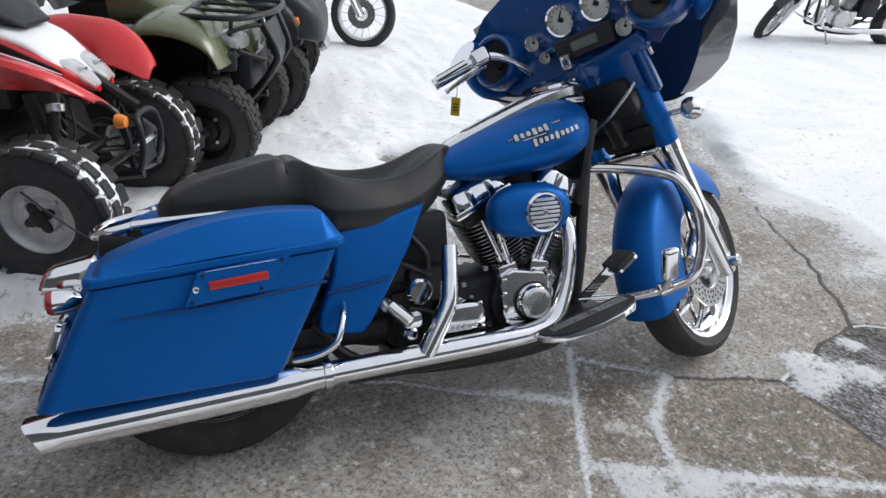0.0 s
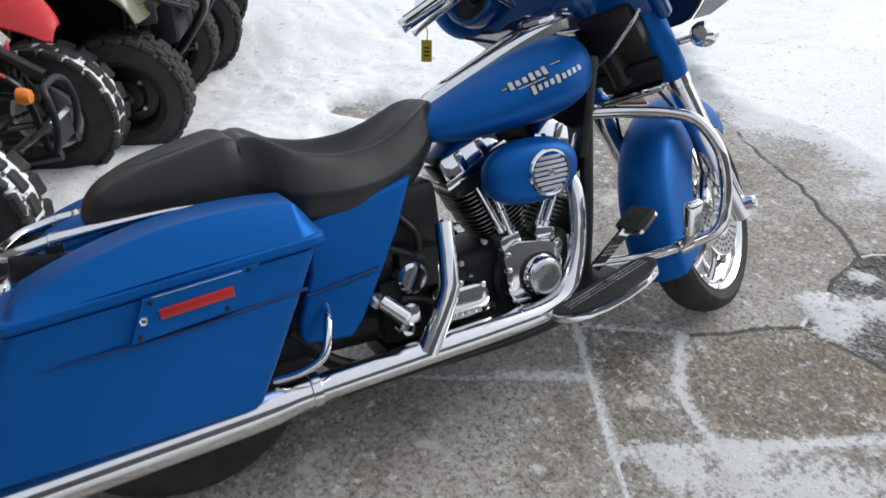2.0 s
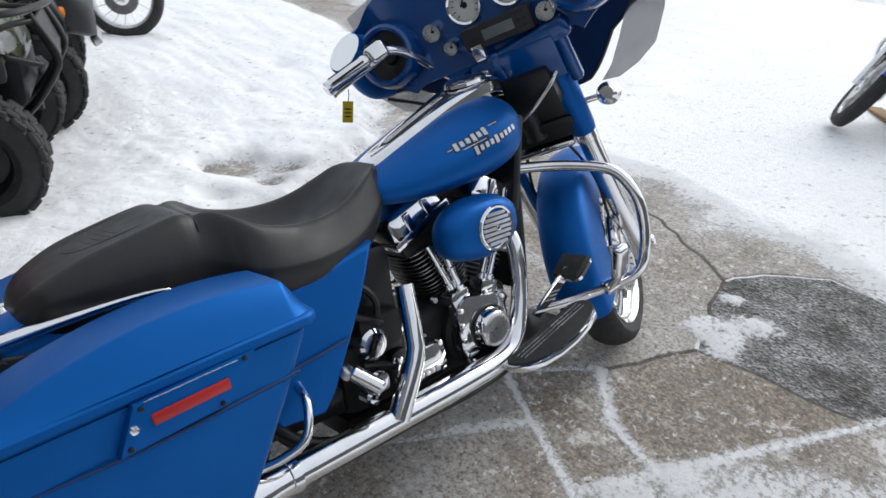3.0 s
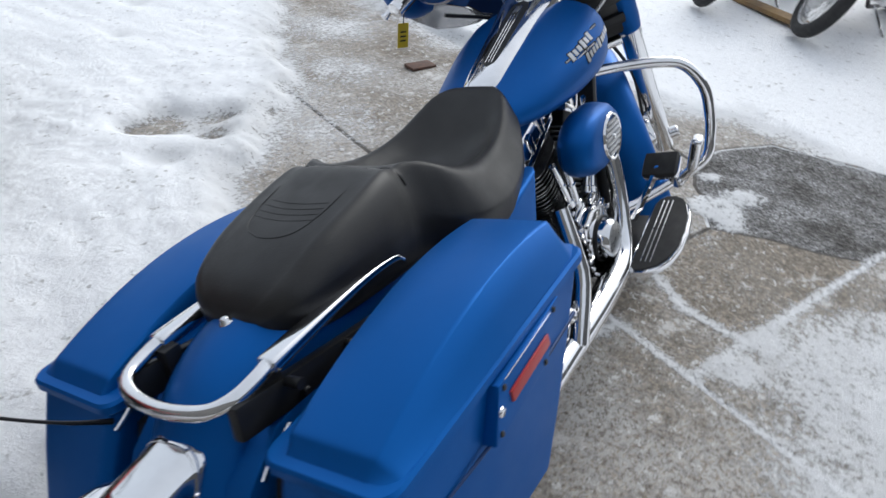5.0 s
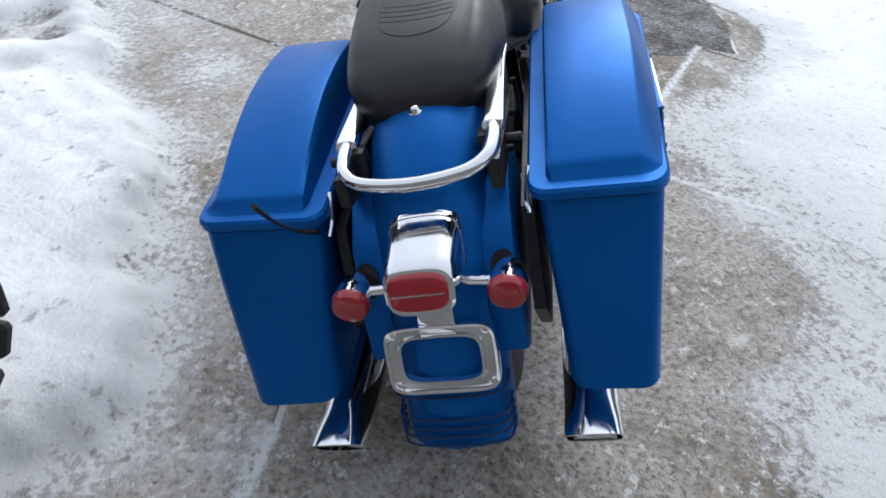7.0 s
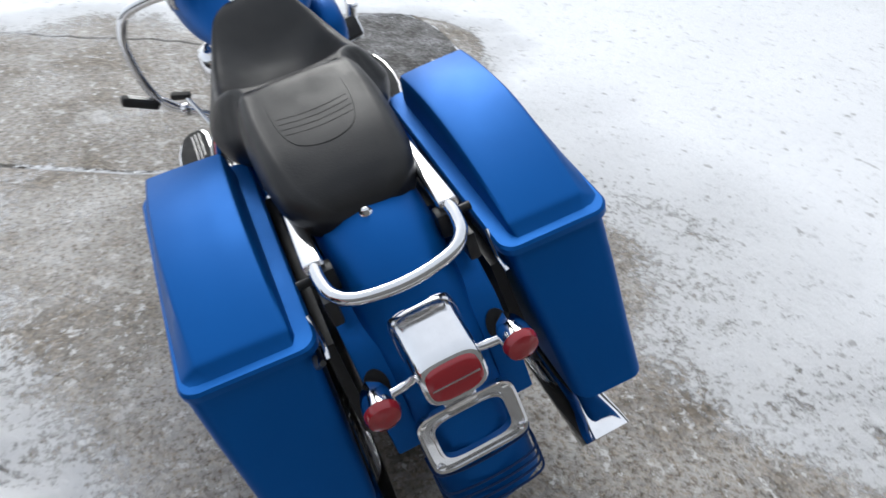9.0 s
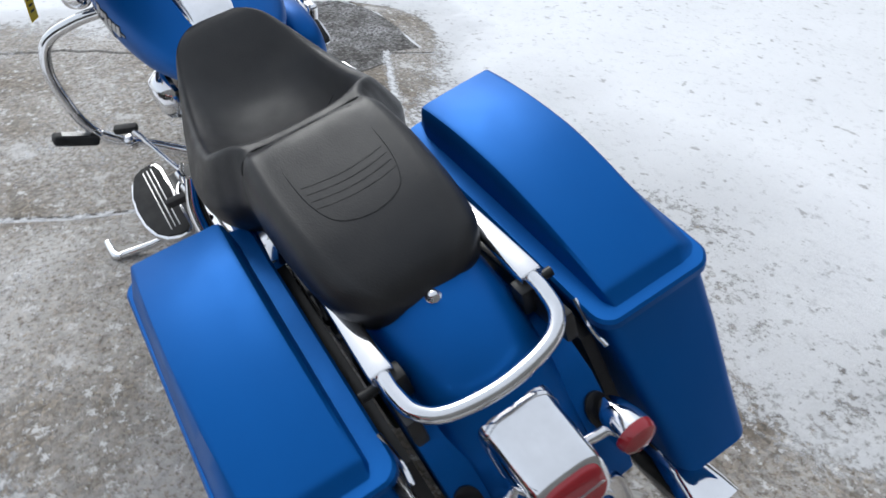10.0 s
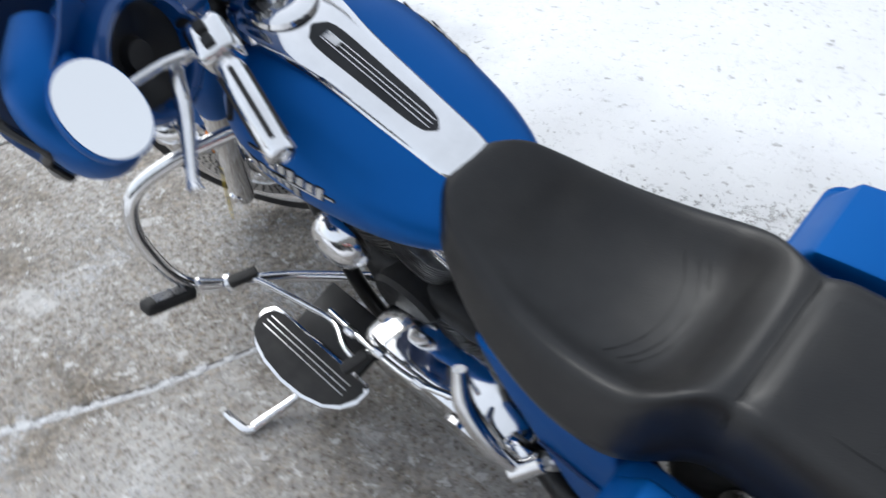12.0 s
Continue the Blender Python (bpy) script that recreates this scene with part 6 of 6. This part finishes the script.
def utility_atv(m, paint, label, wide=1.0):
    """Heading along +x, origin under the front axle."""
    a = thing("utility_quad", label, "atv", m)
    for s in (-1, 1):
        knobby(.255, .14, .1, a, pose(0, s * .4, .255, 0, 0, 0 if s < 0 else 180), BLACK, (-.7, -.25, .25, .7), 22, False)
        knobby(.265, .14, .12, a, pose(-1.25, s * .4, .265, 0, 0, 0 if s < 0 else 180), BLACK, (-.7, -.25, .25, .7), 22, False)
        lip = flow([(-.41, .42), (-.35, .56), (-.285, .68), (-.21, .735), (-.08, .735), (.03, .7), (.09, .65), (.115, .6), (.12, .585)], 26)
        rings = []
        for i, (x, z) in enumerate(lip):
            k = min(1, i / 5) * min(1, (26 - i) / 6)
            rings.append([(x + dx * (1 - k) * (1 if i > 13 else -1), s * y, z + h * k) for y, h, dx in ((.2, .065, .03), (.36, .06, .03), (.45, .045, .025), (.515, .022, .012), (.53, 0, 0), (.53, -.016, 0), (.505, 0, .004), (.44, .025, .015), (.36, .04, .02), (.2, .045, .02))])
        f = part("front_fender", loft(rings), paint, a, "moulded front fender")
        part("fender_lining", loft([[(x * .93 - .005, s * y, z - .012 - h) for y, h in ((.18, 0), (.49, .012), (.49, .02), (.18, .01))] for x, z in lip]), BLACK, f)
        part("rear_fender", loft([[(x - 1.3, y, z + .04) for x, y, z in r] for r in rings]), paint, a)
        part("headlamp", loft([[(x - .25 * b * s * s, s * (.27 + b), z + c) for b, c in oval(.085 * k, .036 * k, 20, (0, 0), 3)] for x, z, k in ((.1, .685, .9), (.16, .668, 1), (.18, .66, .8))]), CLEAR, a, "clear headlamp")
        part("lamp_surround", join(box(.12, .2, .1, (.09, s * .3, .585), .03, (0, 0, s * -15))), PLASTIC, a, "dark grey bumper corner")
        if paint is CHARCOAL:
            part("signal", xf(lathe([(0, .02), (.024, .016), (.03, 0), (.03, -.02)], 20, "x"), pose(.19, s * .4, .6)), AMBER, a)
            part("side_shroud", loft([[(x, s * (.36 + b), z + c) for b, c in oval(.1, h, 16, (0, 0), 3)] for x, z, h in ((-.1, .62, .16), (.08, .6, .16), (.17, .57, .1), (.2, .54, .05))]), CHARCOAL, a)
        if paint is not CHARCOAL:
            part("guard_post", tube([(.1, s * .12, .3), (.2, s * .14, .38), (.3, s * .16, .52), (.32, s * .17, .6), (.25, s * .19, .76)], .018, 10, 24), BLACK, a)
            part("guard_wing", join(tube([(.13, s * .33, .715), (.2, s * .27, .735), (.265, s * .185, .735)], .012, 10), tube([(.13, s * .33, .715), (.17, s * .3, .62), (.27, s * .22, .57)], .012, 10)), BLACK, a)
        part("foot_well", box(.5, .2, .02, (-.62, s * .33, .33), .006), PLASTIC, a)
        part("suspension_arm", join(tube([(.1, s * .15, .3), (0, s * .34, .28)], .016, 8), tube([(-.1, s * .15, .3), (0, s * .34, .28)], .016, 8), cyl((0, s * .2, .62), (0, s * .3, .32), .03, 12)), BLACK, a)
    if paint is CHARCOAL:
        part("front_cowl", loft([[(x, b, z + c) for b, c in oval(w, h, 28, (0, 0), 4)] for x, z, w, h in flow([(-.2, .68, .4, .2), (.05, .67, .42, .19), (.2, .62, .4, .16), (.3, .56, .34, .12), (.34, .52, .26, .08)], 14)]), CHARCOAL, a, "dark moulded front cowl")
        part("skid_plate", box(.05, .3, .05, (.33, 0, .4), .01, (0, -30, 0)), BRUSHED, a)
    else:
        part("guard_panel", loft([[(x, y, z) for y in (-.13, -.06, .06, .13)] for x, z in ((.28, .46), (.312, .54), (.318, .6), (.27, .73), (.262, .73), (.308, .6), (.302, .54), (.27, .46))], False, False, True), CHARCOAL, a, "flat bull-bar panel")
    body = flow([(.2, .6, .16, .04), (.15, .66, .24, .06), (.02, .7, .25, .065), (-.15, .73, .24, .075), (-.35, .79, .19, .1), (-.5, .78, .15, .1)], 22)
    part("body", loft([[(x, b, z + c) for b, c in oval(w, h, 28, (0, 0), 3)] for x, z, w, h in body]), paint, a, "moulded body shell")
    part("nose", join(box(.12, .42, .2, (.14, 0, .5), .04)), PLASTIC, a)
    part("seat", loft([[(x, b, z + c) for b, c in oval(.15, .06, 20, (0, 0), 3)] for x, z in ((-.42, .86), (-.6, .83), (-.9, .85), (-1.2, .88))]), PLASTIC, a)
    part("chassis", join(box(1.3, .3, .36, (-.62, 0, .46), .03), tube([(.2, .14, .3), (-.6, .16, .25), (-1.4, .14, .3)], .02, 8, 10), tube([(.2, -.14, .3), (-.6, -.16, .25), (-1.4, -.14, .3)], .02, 8, 10)), BLACK, a)
    for x0, x1, x2, z in ((-.08, .17, .32, .785), (-1.6, -1.05, -1.0, .88)):
        rack = part("rack_frame", tube([(x0, -.36, z), (x1, -.36, z), (x2 - .03, -.2, z + .005), (x2, 0, z + .005), (x2 - .03, .2, z + .005), (x1, .36, z), (x0, .36, z)], .014, 8, 40), BLACK, a, "black tubular luggage rack")
        part("rack_cross", tube([(x0, -.36, z), (x0 - .005, -.1, z + .01), (x0 - .005, .1, z + .01), (x0, .36, z)], .013, 8, 12), BLACK, rack)
        for k in range(3):
            y = -.2 + .2 * k
            part("rack_bar", tube([(x2 - .03, y, z + .004), (x0, y, z + .008)], .01, 8), BLACK, rack)
        part("rack_leg", join(*[tube([(x, y, z), (x - .02, y * .85, z - .09)], .01, 8) for x in (x0 + .02, x1 - .02) for y in (-.34, .34)]), BLACK, rack)
    part("bar", tube([(-.45, .38, 1.06), (-.36, .2, 1.08), (-.33, 0, 1.02), (-.36, -.2, 1.08), (-.45, -.38, 1.06)], .013, 10, 24), BLACK, a)
    return a


def on_yard(x, y, heading, z=0.03):
    return pose(x, y, z, 0, 0, heading)


sport_atv(on_yard(-.273, 1.455, -21.5))
utility_atv(on_yard(.309, 2.338, -19), GREEN_PAINT, "olive green utility quad with racks and bull bar, snow-dusted")
utility_atv(on_yard(.73, 3.34, -16), CHARCOAL, "charcoal utility quad with amber signal lamp")


def cruiser(m, paint, label, steer=40):
    """A parked cruiser heading along +x, origin under the front axle."""
    c = thing("parked_motorcycle", label, "motorcycle", m, "motorcycles parked across the yard")
    turn = Matrix.Translation((0, 0, .31)) @ Matrix.Rotation(radians(steer), 4, V((-.5, 0, .86))) @ Matrix.Translation((0, 0, -.31))
    tyre, grooves = road_tyre(.31, .235, .05)
    grooves.free()
    part("front_tyre", xf(tyre, turn @ Matrix.Translation((0, 0, .31))), RUBBER, c)
    part("front_rim", xf(lathe([(.22, -.03), (.238, -.036), (.238, .036), (.22, .03), (.21, 0)], 48, close=True), turn @ Matrix.Translation((0, 0, .31))), BRUSHED, c)
    for k in range(16):
        a = 2 * math.pi * k / 16
        part("wheel_spoke", xf(tube([(.03 * math.cos(a + .5), .03, .03 * math.sin(a + .5)), (.215 * math.cos(a), 0, .215 * math.sin(a))], .003, 5), turn @ Matrix.Translation((0, 0, .31))), BRUSHED, c)
    part("brake_disc", xf(lathe([(.06, -.05), (.13, -.05), (.13, -.055), (.06, -.055)], 40, close=True), turn @ Matrix.Translation((0, 0, .31))), BRUSHED, c)
    part("front_hub", xf(cyl((0, -.06, 0), (0, .06, 0), .035, 20, .006), turn @ Matrix.Translation((0, 0, .31))), CHROME, c)
    for s in (-1, 1):
        part("fork_leg", xf(tube([(.0, s * .09, .28), (-.2, s * .09, .62), (-.34, s * .09, .9)], [.026, .026, .019], 12, 10), turn), CHROME, c)
    rings = []
    for k in range(17):
        a = radians(50 - 120 * k / 16)
        d = V((math.sin(a), 0, math.cos(a)))
        rings.append([V((0, 0, .31)) + d * (.335 + h) + V((0, y, 0)) for y, h in ((-.06, -.05), (-.055, -.012), (0, 0), (.055, -.012), (.06, -.05), (.05, -.014), (0, -.006), (-.05, -.014))])
    part("front_fender", xf(loft(rings), turn), paint, c)
    rear, g2 = road_tyre(.31, .2, .065)
    g2.free()
    part("rear_tyre", xf(rear, Matrix.Translation((-1.6, 0, .31))), RUBBER, c)
    part("rear_rim", lathe([(.19, -.04), (.205, -.045), (.205, .045), (.19, .04), (.05, .03), (.05, -.03)], 40, "y", (-1.6, 0, .31), True), BRUSHED, c)
    rings = [[(x, b, z + h) for b, h in ((-.1, -.1), (-.09, -.01), (0, 0), (.09, -.01), (.1, -.1), (.08, -.02), (0, -.01), (-.08, -.02))] for x, z in flow([(-1.2, .62), (-1.45, .68), (-1.7, .66), (-1.88, .55), (-1.96, .42)], 14)]
    part("rear_fender", loft(rings), paint, c)
    part("fuel_tank", loft([[(x, b, z + h) for b, h in oval(w, t, 24, (0, 0), 2.4)] for x, z, w, t in flow([(-.42, .82, .06, .04), (-.5, .82, .14, .1), (-.7, .8, .16, .11), (-.9, .76, .11, .07), (-.98, .74, .05, .03)], 18)]), paint, c, "gloss teardrop tank")
    part("seat", loft([[(x, b, z + h) for b, h in oval(w, t, 20, (0, 0), 3)] for x, z, w, t in flow([(-.95, .72, .08, .04), (-1.1, .66, .15, .045), (-1.3, .68, .15, .05), (-1.45, .74, .12, .06), (-1.62, .76, .1, .03)], 16)]), PLASTIC, c)
    part("engine", join(box(.4, .24, .2, (-.75, 0, .34), .04), cyl((-.75, -.16, .34), (-.75, .16, .34), .11, 28, .015)), BRUSHED, c, "polished engine case")
    part("air_box", xf(lathe([(0, .05), (.05, .048), (.07, .036), (.075, 0)], 28), pose(-.72, -.1, .56, 0, 0, 180)), CHROME, c)
    part("oil_tank", box(.24, .22, .22, (-1.08, 0, .47), .04), BLACK, c)
    for lean, x in ((-24, -.82), (24, -.68)):
        part("cylinder", xf(join(*[plate(oval(.065, .07, 18, (0, 0), 3), .02 + .018 * k, .03 + .018 * k, 0, "xy") for k in range(10)], box(.13, .14, .05, (0, 0, .22), .01)), pose(x, 0, .42, 0, lean, 0)), FIN, c)
    for s in (-1, 1):
        part("exhaust", tube([(-.55, s * .14, .5), (-.5, s * .17, .35), (-.6, s * .18, .25), (-1.2, s * .19, .24), (-1.9, s * .2, .27)], [.022, .022, .025, .035, .036], 14, 30), CHROME, c, "long chrome exhaust")
        part("frame_tube", tube([(-.4, s * .06, .82), (-.45, s * .11, .3), (-.6, s * .12, .2), (-1.1, s * .12, .2), (-1.35, s * .1, .4)], .016, 8, 20), BLACK, c)
        part("signal", xf(lathe([(0, -.03), (.024, -.02), (.026, .02), (0, .026)], 16, "x"), turn @ Matrix.Translation((-.25, s * .17, .75))), AMBER, c)
        part("foot_peg", cyl((-.55, s * .16, .3), (-.55, s * .28, .3), .018, 12, .004), RUBBER, c)
    part("guard_bar", tube([(-.42, 0, .68), (-.38, .2, .66), (-.36, .3, .5), (-.38, .24, .32), (-.45, 0, .28), (-.38, -.24, .32), (-.36, -.3, .5), (-.38, -.2, .66), (-.42, 0, .68)], .014, 10, 48), CHROME, c)
    part("headlamp", xf(lathe([(0, .1), (.08, .09), (.095, .07), (.08, 0), (.04, -.06), (0, -.07)], 28, "x"), turn @ Matrix.Translation((-.28, 0, .86))), CHROME, c)
    part("bar", xf(tube([(-.62, .4, 1.02), (-.5, .34, 1.05), (-.36, .1, .98), (-.36, -.1, .98), (-.5, -.34, 1.05), (-.62, -.4, 1.02)], .013, 10, 30), turn), CHROME, c)
    part("side_stand", tube([(-.6, .12, .22), (-.62, .3, .02)], .012, 8), CHROME, c)
    return c


one = cruiser(on_yard(5.25, .55, 163, .02) @ pose(0, 0, 0, -9, 0, 0), worn("deep_blue_gloss", (.01, .02, .3), (.015, .03, .35), 4.0, .15, 0, 0, .5), "parked cruiser with deep blue tank and chrome trim")
black_one = cruiser(on_yard(4.9, -.22, 163, .02) @ pose(0, 0, 0, -9, 0, 0), worn("black_gloss", (.012, .012, .014), (.02, .02, .022), 4.0, .12, 0, 0, .5), "parked black cruiser with chrome engine")
for x, y, h in ((4.47, -.97, 162), (6.7, 4.9, 168)):
    copy_thing(black_one, on_yard(x, y, h, .02) @ pose(0, 0, 0, -9, 0, 0))
silver = cruiser(on_yard(1.73, 4.87, -35, .03) @ pose(0, 0, 0, -8, 0, 0), worn("silver_blue", (.2, .23, .28), (.24, .27, .32), 4.0, .25, .6, 0, .3), "silver motorcycle standing in the snow beside the quads", 4)
board = tagged(part("wooden_board", xf(box(1.3, .14, .035, (0, 0, 0), .006), pose(5.6, .25, .04, 0, 2, 40)), WOOD), "weathered wooden board lying on the snow", "board")
tagged(part("brick_piece", xf(box(.17, .09, .02, (0, 0, 0), .008), pose(2.68, 1.57, .008, 3, 2, -20)), RUST), "broken reddish brick lying on the concrete", "brick")
